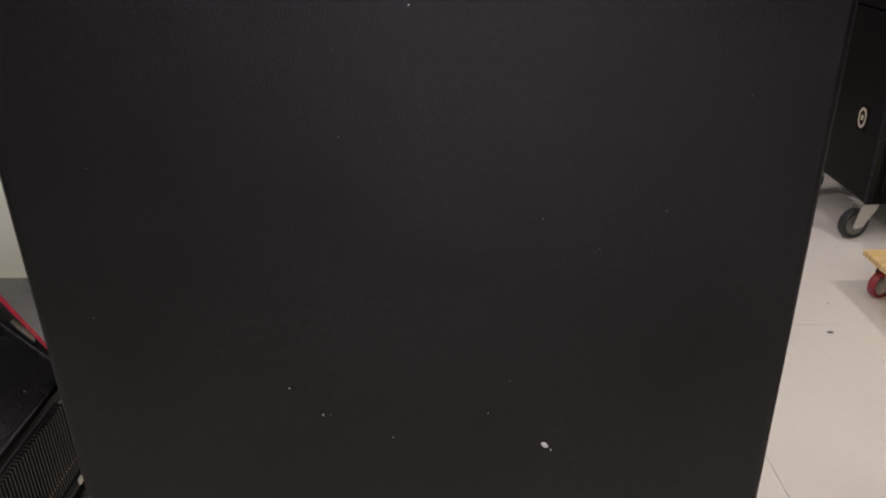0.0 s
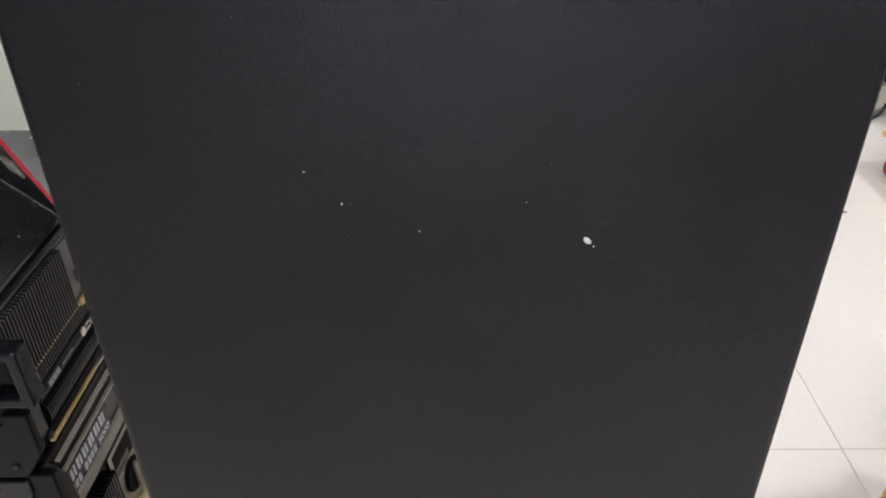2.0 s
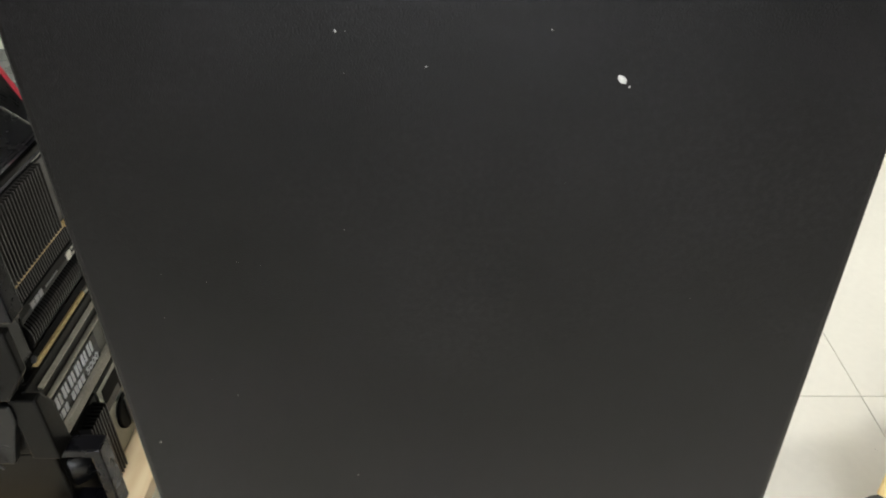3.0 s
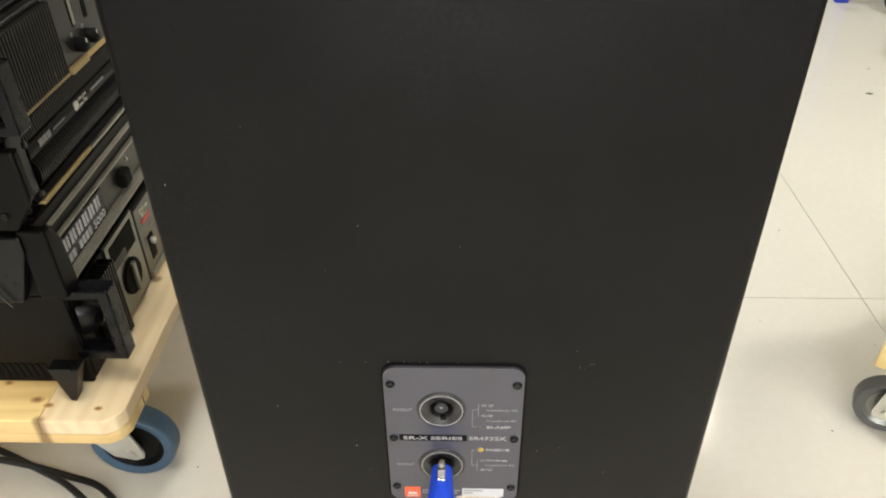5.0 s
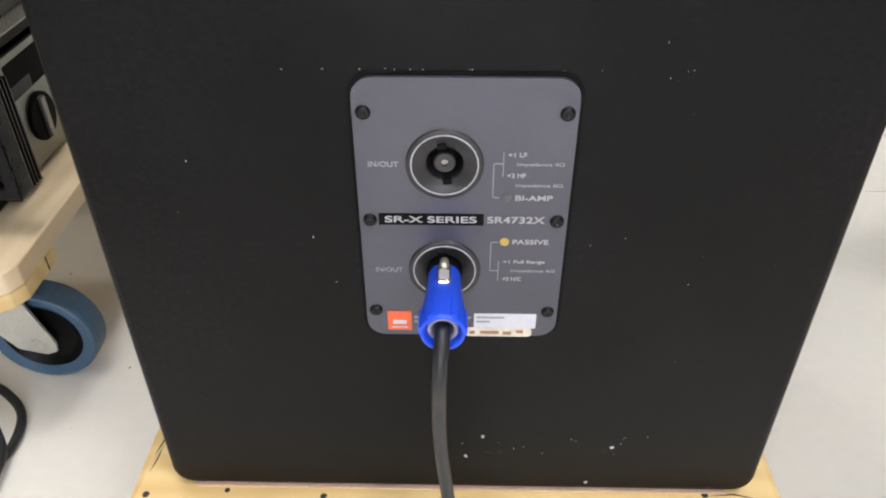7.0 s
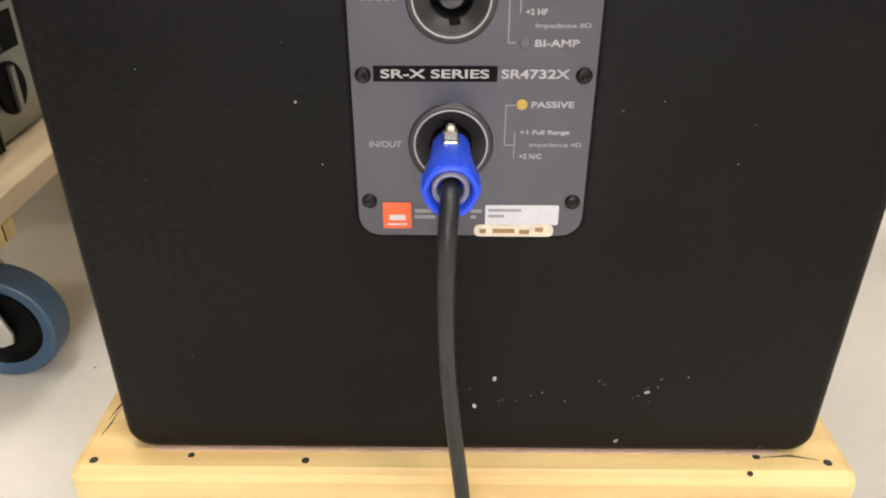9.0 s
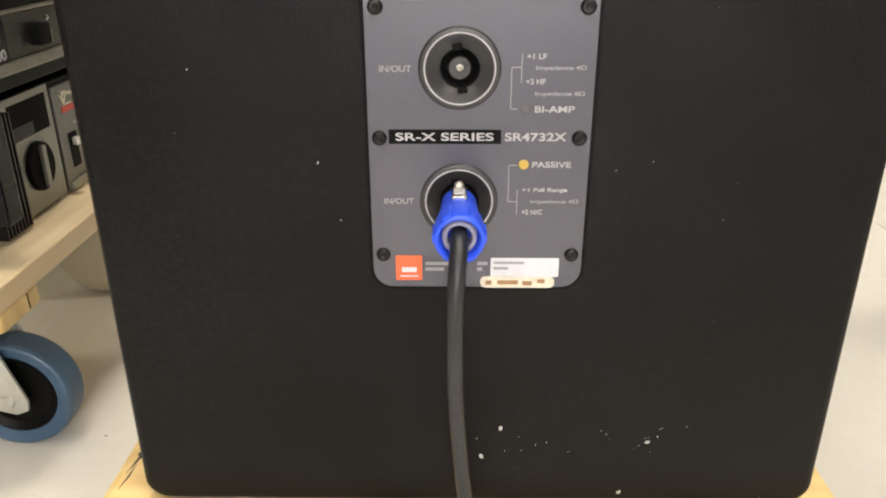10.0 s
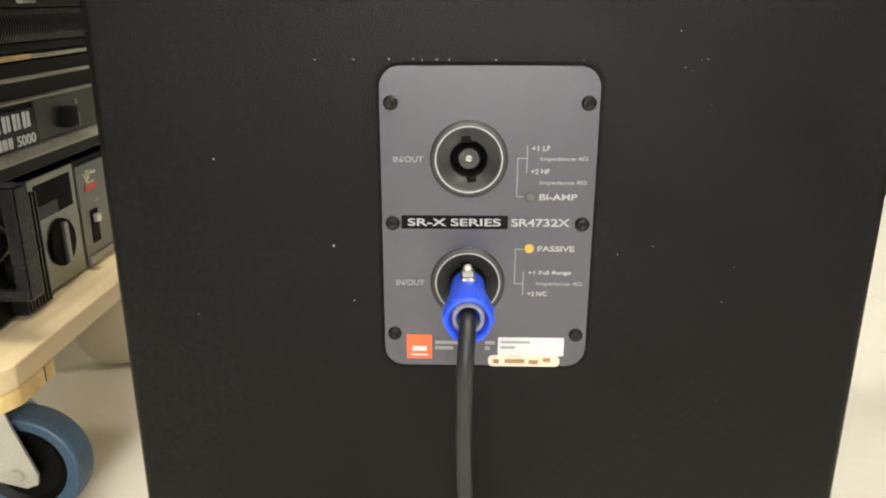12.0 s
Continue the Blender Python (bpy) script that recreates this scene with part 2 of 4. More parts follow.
def prism(outline, axis, a, b, bevel=0.0, bm=None):
    """A solid from an outline of 2-D points swept along an axis from a to b."""
    own = bmesh.new()

    def at(u, v, w):
        return {"x": (w, u, v), "y": (u, w, v), "z": (u, v, w)}[axis]
    lo = [own.verts.new(at(u, v, a)) for u, v in outline]
    hi = [own.verts.new(at(u, v, b)) for u, v in outline]
    k = len(outline)
    own.faces.new(lo)
    own.faces.new(hi[::-1])
    for i in range(k):
        own.faces.new((lo[i], hi[i], hi[(i + 1) % k], lo[(i + 1) % k]))
    bmesh.ops.recalc_face_normals(own, faces=own.faces[:])
    if bevel:
        bmesh.ops.bevel(own, geom=own.edges[:], offset=bevel, segments=2, affect="EDGES", profile=0.5)
    return join(bm, own)


def rounded(x0, x1, z0, z1, r, seg=6):
    pts = []
    for cx, cz, a0 in ((x1 - r, z1 - r, 0), (x0 + r, z1 - r, 90), (x0 + r, z0 + r, 180), (x1 - r, z0 + r, 270)):
        pts += [(cx + r * math.cos(radians(a0 + 90 * i / seg)), cz + r * math.sin(radians(a0 + 90 * i / seg))) for i in range(seg + 1)]
    return pts


def lathe(profile, m, n=40, bm=None):
    """Turn a profile of (radius, height) about z, then place it by m."""
    own = bmesh.new()
    rings = []
    for r, h in profile:
        if r < 1e-6:
            rings.append([own.verts.new((0, 0, h))])
        else:
            rings.append([own.verts.new((r * math.cos(2 * math.pi * i / n), r * math.sin(2 * math.pi * i / n), h)) for i in range(n)])
    for a, b in zip(rings, rings[1:]):
        for i in range(n):
            j = (i + 1) % n
            if len(a) == 1 and len(b) > 1:
                own.faces.new((a[0], b[i], b[j]))
            elif len(b) == 1 and len(a) > 1:
                own.faces.new((a[i], a[j], b[0]))
            elif len(a) > 1:
                own.faces.new((a[i], a[j], b[j], b[i]))
    bmesh.ops.recalc_face_normals(own, faces=own.faces[:])
    moved(own, m)
    return join(bm, own)


def tube(name, points, radius, closed=False, resolution=10):
    """A smooth round cable through the points, as a mesh."""
    cu = bpy.data.curves.new(name, "CURVE")
    cu.dimensions, cu.bevel_depth, cu.bevel_resolution, cu.resolution_u, cu.use_fill_caps = "3D", radius, 4, resolution, True
    sp = cu.splines.new("BEZIER")
    sp.bezier_points.add(len(points) - 1)
    for b, co in zip(sp.bezier_points, points):
        b.co, b.handle_left_type, b.handle_right_type = co, "AUTO", "AUTO"
    sp.use_cyclic_u = closed
    ob = bpy.data.objects.new("tmp_curve", cu)
    scene.collection.objects.link(ob)
    me = bpy.data.meshes.new_from_object(ob.evaluated_get(bpy.context.evaluated_depsgraph_get()))
    bpy.data.objects.remove(ob)
    me.shade_smooth()
    return me


def lettering(name, text, width, height, m, mat, parent, bold=0.018):
    """Raised print of a given width and height, its lower left corner at m."""
    cu = bpy.data.curves.new(name, "FONT")
    cu.body, cu.extrude, cu.offset = text, 0.00012, bold
    ob = bpy.data.objects.new("tmp_text", cu)
    scene.collection.objects.link(ob)
    bpy.context.view_layer.update()
    me = bpy.data.meshes.new_from_object(ob.evaluated_get(bpy.context.evaluated_depsgraph_get()))
    bpy.data.objects.remove(ob)
    xs = [v.co.x for v in me.vertices]
    ys = [v.co.y for v in me.vertices]
    sx, sy = width / (max(xs) - min(xs)), height / (max(ys) - min(ys))
    me.transform(m @ Matrix.Diagonal((sx, sy, 1, 1)) @ Matrix.Translation((-min(xs), -min(ys), 0)))
    return part_mesh(name, me, mat, parent)


def cut(ob, cutter_bm):
    """Cut a hole of the given shape out of a mesh object for good."""
    me = bpy.data.meshes.new("cutter")
    cutter_bm.to_mesh(me)
    cutter_bm.free()
    me.transform(SITE[0])
    c = bpy.data.objects.new("cutter", me)
    scene.collection.objects.link(c)
    mod = ob.modifiers.new("hole", "BOOLEAN")
    mod.operation, mod.object, mod.solver = "DIFFERENCE", c, "EXACT"
    bpy.context.view_layer.update()
    made = bpy.data.meshes.new_from_object(ob.evaluated_get(bpy.context.evaluated_depsgraph_get()))
    ob.modifiers.clear()
    ob.data = made
    bpy.data.objects.remove(c)


Y_AXIS = pose(0, 0, 0, 90)          # turns a lathe's axis to -y
X_AXIS = pose(0, 0, 0, 0, 90)       # turns a lathe's axis to +x
FRONT = pose(0, 0, 0, 90)           # lays print on a face that looks to -y
SIDE = pose(0, 0, 0, 90, 0, 90)     # lays print on a face that looks to +x

# ---- room ----
TX, TY, TS = 0.785, 0.7155, 1.0005
floor = tagged(new("floor", mesh_of("floor", box(-3.4, 4.3, -3.2, 4.4, -0.12, -0.006), GROUT)), "polished cream porcelain tiles with thin dark joints", "floor", kind="structure")
WORLD_OF[floor] = Matrix()
for name, b in (("wall_north", (-3.5, 4.4, 4.4, 4.55, -0.12, 2.9)), 
                ("wall_west", (-3.55, -3.4, -3.2, 4.4, -0.12, 2.9)), ("wall_east", (4.3, 4.45, -3.2, 4.4, -0.12, 2.9))):
    tagged(new(name, mesh_of(name, box(*b), DARKWALL)), "plain unseen wall, dark grey to cut bounce light", "wall", kind="structure")
bm = box(-3.5, WX0, -3.35, -3.2, -0.12, 2.9)
for b in ((WX1, 4.4, -3.35, -3.2, -0.12, 2.9), (WX0, WX1, -3.35, -3.2, -0.12, WZ0), (WX0, WX1, -3.35, -3.2, WZ1, 2.9)):
    box(*b, bm=bm)
tagged(new("wall_south", mesh_of("wall_south", bm, DARKWALL)), "plain unseen wall with a window, dark grey to cut bounce light", "wall", kind="structure")
window = tagged(new("window_1"), "plain shop window in a pale frame", "window", kind="structure")
WORLD_OF[window] = Matrix()
bm = box(WX0, WX0 + 0.05, -3.30, -3.24, WZ0, WZ1)
for b in ((WX1 - 0.05, WX1, -3.30, -3.24, WZ0, WZ1), (WX0 + 0.05, WX1 - 0.05, -3.30, -3.24, WZ0, WZ0 + 0.05), (WX0 + 0.05, WX1 - 0.05, -3.30, -3.24, WZ1 - 0.05, WZ1)):
    box(*b, bm=bm)
part("window_frame", bm, CEILPAINT, window)
pane = part("pane", box(WX0 + 0.05, WX1 - 0.05, -3.274, -3.268, WZ0 + 0.05, WZ1 - 0.05), GLASS, window)
pane.visible_shadow = False
tagged(new("ceiling", mesh_of("ceiling", box(-3.5, 4.4, -3.3, 4.5, 2.9, 3.0), CEILPAINT)), "plain unseen ceiling, greyed to cut bounce light", "ceiling", kind="structure")


# ---- castors and dollies ----
def castor(parent, x, y, top, radius, width, yaw, tyre, hub, label, trail=0.035):
    """A swivel castor: fork, with tyre, hub and axle bolt as parts of it."""
    m = Matrix.Translation((x, y, 0)) @ pose(0, 0, 0, 0, 0, yaw)
    bm = box(-0.045, 0.045, -0.036, 0.036, top - 0.004, top)
    lathe([(0, 0), (0.026, 0), (0.026, -0.016), (0, -0.016)], Matrix.Translation((0, 0, top - 0.003)), 24, bm)
    box(-0.034, 0.026, -width / 2 - 0.009, width / 2 + 0.009, top - 0.024, top - 0.016, 0.002, 2, bm)
    for s in (-1, 1):
        ys = s * (width / 2 + 0.0065)
        prism([(-0.052, top - 0.018), (0.030, top - 0.018), (trail + 0.021, radius - 0.001), (trail + 0.019, radius - 0.012), (trail + 0.006, radius - 0.017), (trail - 0.024, radius - 0.009), (-0.046, top - 0.040)], "y", ys - 0.0016, ys + 0.0016, 0, bm)
    fork = part("castor", moved(bm, m), STEEL, parent, label)
    spin = m @ Matrix.Translation((trail, 0, radius)) @ Y_AXIS
    w = width / 2
    prof = [(radius * 0.74, -w * 0.82), (radius * 0.93, -w), (radius * 0.965, -w * 0.93), (radius * 0.995, -w * 0.70), (radius, -w * 0.4), (radius, w * 0.4), (radius * 0.995, w * 0.70), (radius * 0.965, w * 0.93), (radius * 0.93, w), (radius * 0.74, w * 0.82), (radius * 0.74, -w * 0.82)]
    part("tyre", lathe(prof, spin, 48), tyre, fork)
    hubp = [(0, -w * 0.95), (radius * 0.2, -w * 0.95), (radius * 0.24, -w * 0.6), (radius * 0.60, -w * 0.5), (radius * 0.745, -w * 0.78), (radius * 0.745, w * 0.78), (radius * 0.60, w * 0.5), (radius * 0.24, w * 0.6), (radius * 0.2, w * 0.95), (0, w * 0.95)]
    part("hub", lathe(hubp, spin, 40), hub, fork)
    part("axle_bolt", lathe([(0, -w - 0.013), (0.008, -w - 0.013), (0.008, w + 0.013), (0, w + 0.013)], spin, 6), STEEL, fork)
    return fork


def plank_mesh(x0, x1, y0, y1, z0, z1, mat, bevel=0.003):
    return box(x0, x1, y0, y1, z0, z1, bevel, 2)


# dolly under the loudspeaker
dolly = thing("wooden_dolly", 0, 0.23, 0, "knotty pine board dolly on castors carrying the black loudspeaker", "dolly")
ys = [-0.0215, 0.083, 0.19, 0.297, 0.404, 0.505]
for i in range(5):
    part("plank", plank_mesh(-0.2555, 0.2505, ys[i] + 0.0006, ys[i + 1] - 0.0006, 0.126, 0.166, PINE_X, 0.007 if i == 0 else 0.003), PINE_X, dolly)
for bx in (-0.19, 0.19):
    part("batten", plank_mesh(bx - 0.045, bx + 0.045, 0.0, 0.48, 0.101, 0.1255, PINE_Y), PINE_Y, dolly)
    for by in (0.07, 0.41):
        castor(dolly, bx, by, 0.1005, 0.0375, 0.026, 200 if bx < 0 else 20, GREYRUBBER, BLACKPLASTIC, "grey rubber castor in a zinc fork", 0.022)

for nx, ny, nr in ((-0.2415, -0.0095, 0.0028), (-0.1795, -0.0045, 0.0022), (-0.104, -0.0085, 0.0026), (0.1895, -0.002, 0.0026), (0.234, -0.007, 0.0028), (0.181, -0.0165, 0.0018), (-0.243, 0.05, 0.003), (0.243, 0.04, 0.0022)):
    part("nail_head", lathe([(nr, -0.001), (nr, 0.0002), (nr * 0.6, 0.0005), (0, 0.0005)], Matrix.Translation((nx, ny, 0.166)), 14), DARKRUBBER, dolly)
for line in (((0.192, -0.0030), (0.212, -0.0004), (0.230, -0.0050), (0.211, -0.0018)), ((-0.2455, 0.012), (-0.2440, 0.024), (-0.2425, 0.040), (-0.2428, 0.024)), ((-0.2465, 0.028), (-0.2435, 0.050), (-0.2405, 0.058), (-0.2420, 0.046))):
    part("crack", prism(line, "z", 0.1650, 0.1663), DARKRUBBER, dolly)
# thin sheet that stands in for the lit reflection between cabinet and board
part("packing_sheet", box(-0.205, 0.205, -0.0010, 0.30, 0.1662, 0.1670), REFLECTPINK, dolly, "pinkish lit reflection at the cabinet's foot, made as a thin sheet")

# ---- the loudspeaker ----
site(z=-0.042)
ZC, BOT, TOP = 0.462, 0.2095, 1.342
speaker = thing("loudspeaker", 0, 0.25, 0.2092, "tall black stippled loudspeaker cabinet, rear side, standing on a pine dolly", "loudspeaker")
bmc = prism(rounded(-0.2206, 0.2250, BOT, TOP, 0.016, 6), "y", 0.0, 0.50)
bmesh.ops.bevel(bmc, geom=[e for e in bmc.edges if abs(e.verts[0].co.y - e.verts[1].co.y) < 1e-6], offset=0.005, segments=3, affect="EDGES", profile=0.5)
for v in bmc.verts:
    v.co.x *= 1 + 0.25 * v.co.y
cab = part("cabinet", bmc, CARPET, speaker, "black stippled coating with dust specks")
SOCK = [(-0.0108, 0.4991), (-0.0108, 0.4259)]
cut(cab, box(-0.05, 0.03, -0.02, 0.03, 0.4007, 0.5293))
cab.data.materials.clear()
cab.data.materials.append(CARPET)

# solid black rim stands in for the shaded gap of the plate's recess
gap_rim = part("gasket", prism(rounded(-0.0622, 0.0624, 0.3702, 0.5522, 0.0130), "y", -0.0009, 0.001), FLATBLACK, speaker)
plate = part("connector_plate", prism(rounded(-0.0600, 0.0600, 0.3728, 0.5500, 0.0115), "y", -0.0032, 0.0015), PLATE, speaker, "grey painted connector plate with white print")
for sx, sz in SOCK:
    for o in (gap_rim, plate):
        mm = Matrix.Translation((sx, 0, sz)) @ Y_AXIS
        c = lathe([(0, -0.01), (0.0150, -0.01), (0.0150, 0.01), (0, 0.01)], mm, 40)
        cut(o, c)
for o, mt in ((gap_rim, FLATBLACK), (plate, PLATE)):
    o.data.materials.clear()
    o.data.materials.append(mt)
P0 = -0.0032
for sx, sz in SOCK:
    m = Matrix.Translation((sx, P0, sz)) @ Y_AXIS
    sock = part("socket", lathe([(0.0104, -0.022), (0.0104, -0.0012), (0.0108, -0.0004), (0.0160, 0.0002), (0.0168, 0.0010), (0.0178, 0.0014), (0.0206, 0.0014), (0.0216, 0.0009), (0.0220, -0.001)], m, 56), SOCKETGREY, plate, "round black speaker socket", True)
    part("socket_ring", lathe([(0.0181, 0.0012), (0.0182, 0.0017), (0.0189, 0.0017), (0.0190, 0.0012)], m, 56), WHITEINK, sock)
    part("socket_floor", lathe([(0, -0.0215), (0.0112, -0.0215), (0.0112, -0.023), (0, -0.023)], m, 32), FLATBLACK, sock)
    part("socket_post", lathe([(0.0021, -0.004), (0.0021, -0.0016), (0.0056, -0.0016), (0.0062, -0.0024), (0.0062, -0.021), (0, -0.021)], m, 28), SOCKETGREY, sock)
    part("post_screw", lathe([(0, -0.0026), (0.0019, -0.0028), (0.0020, -0.0040), (0, -0.0041)], m, 16), LIPGREY, sock)
    for a in (90, 270):
        part("socket_key", moved(box(-0.0018, 0.0018, -0.0026 if a % 180 else -0.0018, 0.0026 if a % 180 else 0.0018, -0.003, 0.00035, 0.0004, 1), m @ pose(0, 0, 0, 0, 0, a + 8) @ Matrix.Translation((0.0112, 0, 0))), FLATBLACK, sock)
for sx in (-0.054, 0.054):
    for sz in (0.5302, ZC, 0.3933):
        m = Matrix.Translation((sx, P0, sz)) @ Y_AXIS
        sc = part("screw", lathe([(0.0041, -0.0003), (0.0041, 0.0008), (0.0034, 0.0019), (0.0018, 0.0023), (0.0012, 0.0016), (0, 0.0014)], m, 24), BLACKPLASTIC, plate, "black round-head screw", True)


def ink_bar(x0, x1, z0, z1, mat, name="print_bar", lift=0.0):
    return part(name, box(x0, x1, P0 - 0.00022 - lift, P0 + 0.0002, z0, z1), mat, plate)


def words(text, x, z, w, h, mat=WHITEINK):
    return lettering("print", text, w, h, Matrix.Translation((x, P0 - 0.0002, z - h / 2)) @ FRONT, mat, plate)


ink_bar(-0.0490, 0.0118, 0.4588, 0.4667, FLATBLACK, "name_strip")
lettering("print", "SR-X SERIES", 0.053, 0.0044, Matrix.Translation((-0.0453, P0 - 0.0005, 0.4606)) @ FRONT, WHITEINK, plate)
words("SR4732X", 0.0138, 0.4627, 0.0332, 0.0046)
words("IN/OUT", -0.0530, 0.4991, 0.0168, 0.0034, GREYINK)
words("IN/OUT", -0.0525, 0.4259, 0.0165, 0.0034, GREYINK)
words("PASSIVE", 0.0292, 0.4472, 0.0212, 0.0033)
words("BI-AMP", 0.0292, 0.4778, 0.0212, 0.0035)
words("+1 LF", 0.0240, 0.5055, 0.0102, 0.0028)
words("Impedance 4\u03a9", 0.0290, 0.4994, 0.0262, 0.0029, GREYINK)
words("+2 HF", 0.0240, 0.4925, 0.0102, 0.0028)
words("Impedance 8\u03a9", 0.0290, 0.4859, 0.0262, 0.0029, GREYINK)
words("+1 Full Range", 0.0242, 0.4323, 0.0250, 0.0029)
words("Impedance 4\u03a9", 0.0292, 0.4256, 0.0266, 0.0029, GREYINK)
words("+2 N/C", 0.0244, 0.4195, 0.0114, 0.0028)
for cx, cz, mt in ((0.0245, 0.4472, YELLOW), (0.0243, 0.4778, GREYRUBBER)):
    part("mode_dot", lathe([(0.0028, -0.0002), (0.0028, 0.0003), (0.0022, 0.0007), (0, 0.0008)], Matrix.Translation((cx, P0, cz)) @ Y_AXIS, 24), mt, plate)
for x0, x1, z0, z1 in ((0.0213, 0.0218, 0.4917, 0.5070), (0.0166, 0.0213, 0.4996, 0.5001), (0.0161, 0.0166, 0.4782, 0.4997), (0.0166, 0.0200, 0.4777, 0.4782),
                       (0.0213, 0.0218, 0.4183, 0.4328), (0.0168, 0.0213, 0.4254, 0.4259), (0.0163, 0.0168, 0.4256, 0.4470), (0.0168, 0.0212, 0.4466, 0.4471)):
    ink_bar(x0, x1, z0, z1, GREYINK, "print_line")
badge = ink_bar(-0.0470, -0.0318, 0.3772, 0.3926, ORANGE, "maker_badge", 0.0003)
part("badge_mark", box(-0.0435, -0.0350, P0 - 0.0009, P0 - 0.0004, 0.3824, 0.3854), LABELWHITE, badge)
part("badge_mark", box(-0.0445, -0.0342, P0 - 0.0009, P0 - 0.0004, 0.3794, 0.3802), LABELWHITE, badge)
for k, (x0, x1) in enumerate(((-0.0300, -0.0160), (0.0, 0.0060))):
    ink_bar(x0, x1, 0.3866, 0.3887, GREYINK)
    ink_bar(x0, x1 - 0.003, 0.3831, 0.3852, GREYINK)
lab = part("rating_label", prism(rounded(0.0078, 0.0472, 0.3794, 0.3913, 0.001), "y", P0 - 0.0004, P0 + 0.0002), LABELWHITE, plate, "small white paper label")
for x0, x1, z in ((0.0095, 0.0270, 0.3876), (0.0095, 0.0180, 0.3841)):
    part("print_bar", box(x0, x1, P0 - 0.0006, P0 - 0.0003, z, z + 0.0015), GREYINK, lab)
worn = part("worn_label", prism(rounded(0.0020, 0.0450, 0.3725, 0.3796, 0.003), "y", P0 - 0.0007, P0 + 0.0002), LABELCREAM, plate, "scuffed cream paper label")
for x0, x1, z in ((0.0050, 0.0085, 0.3745), (0.0120, 0.0240, 0.3747), (0.0265, 0.0320, 0.3742), (0.0350, 0.0395, 0.3755)):
    part("print_bar", box(x0, x1, P0 - 0.0009, P0 - 0.0006, z, z + 0.0026), KNOT, worn)

# dust, lint and paint flecks that cling to the coating
rng = random.Random(4)
bm = bmesh.new()
flecks = [(0.082, 0.988, 0.0026), (0.086, 0.984, 0.00065), (0.017, 0.270, 0.0018), (0.005, 0.248, 0.0017), (0.112, 0.260, 0.0016), (0.097, 0.219, 0.0016), (-0.155, 0.498, 0.00065),
          (-0.089, 0.447, 0.00072), (-0.078, 0.413, 0.00050), (0.076, 0.443, 0.00036), (0.096, 0.448, 0.00036), (0.139, 0.414, 0.00043), (-0.070, 0.690, 0.00050), (-0.014, 0.995, 0.00058),
          (-0.2045, 0.724, 0.00058), (-0.057, 1.013, 0.00065), (0.046, 1.013, 0.00043), (-0.076, 1.033, 0.00072), (0.005, 1.258, 0.00050), (0.101, 0.568, 0.00043), (0.105, 0.549, 0.00043),
          (0.002, 0.262, 0.00050), (0.040, 0.257, 0.00050), (0.047, 0.259, 0.00058), (0.085, 0.266, 0.00050), (0.107, 0.257, 0.00043), (0.136, 0.272, 0.00050), (0.191, 0.215, 0.00058)]
flecks += [(rng.uniform(0.0, 0.13), rng.uniform(0.25, 0.275), rng.uniform(0.0002, 0.0005)) for _ in range(14)]
flecks += [(rng.uniform(-0.19, 0.19), rng.uniform(0.23, 1.25), rng.uniform(0.0001, 0.00028)) for _ in range(60)]
flecks += [(rng.gauss(0.0, 0.06), 0.5525 + rng.uniform(0, 0.001), rng.uniform(0.0002, 0.0005)) for _ in range(14)]
for fx, fz, fr in flecks:
    if abs(fx) < 0.062 and 0.368 < fz < 0.5515:
        continue
    ang = rng.uniform(0, 180)
    own = bmesh.new()
    bmesh.ops.create_icosphere(own, subdivisions=1, radius=fr)
    for v in own.verts:
        v.co *= rng.uniform(0.75, 1.2)
    moved(own, Matrix.Translation((fx, 0.0, fz)) @ pose(0, 0, 0, 0, ang, 0) @ Matrix.Diagonal((0.8, 0.3, 1.25, 1)))
    join(bm, own)
part("lint_flecks", bm, LINT, speaker, "pale lint and paint flecks")
speaker.children[-1]["kind"] = "stuff"

# ---- plug and its cable ----
plug = thing("cable_plug", -0.0108, -0.03, 0.4259, "bright blue locking speaker plug pushed into the lower socket", "plug")
m = Matrix.Translation((-0.0108, P0, 0.4259)) @ Y_AXIS
part("nose", lathe([(0, -0.012), (0.0098, -0.012), (0.0098, 0.012), (0, 0.012)], m, 32), BLACKPLASTIC, plug)
bm = lathe([(0.0093, 0.006), (0.0099, 0.007), (0.0103, 0.020), (0.0112, 0.030), (0.0124, 0.038), (0.0129, 0.044), (0.0129, 0.055), (0.0124, 0.0572), (0.0108, 0.0575), (0.0098, 0.055), (0.0095, 0.046), (0.0, 0.046)], m, 48)
body = part("plug_body", bm, BLUEPLASTIC, plug, "blue plastic shell", True)
for i in range(6):
    part("grip_rib", moved(box(-0.0022, 0.0022, -0.0006, 0.0012, 0.040, 0.0555, 0.0005), m @ pose(0, 0, 0, 0, 0, 30 + 60 * i) @ Matrix.Translation((0, 0.0124, 0))), BLUEPLASTIC, body)
part("clamp_ring", lathe([(0.0062, 0.046), (0.0062, 0.0535), (0.0070, 0.0545), (0.0086, 0.0540), (0.0090, 0.046)], m, 40), CLAMPGREY, body, "grey cable clamp", True)
latch = part("latch", box(-0.0147, -0.0069, P0 - 0.027, P0 - 0.010, 0.4345, 0.4385, 0.0012), CHROME, plug, "nickel-plated release latch")
part("latch_tip", lathe([(0, 0), (0.0026, 0), (0.0026, 0.006), (0.0016, 0.0075), (0, 0.0075)], Matrix.Translation((-0.0108, P0 - 0.006, 0.4368)) @ pose(0, 0, 0, 70), 16), LIPGREY, latch)
part("latch_window", box(-0.0138, -0.0078, P0 - 0.0245, P0 - 0.0165, 0.4383, 0.4389, 0.0006), WHITEINK, latch)
site()
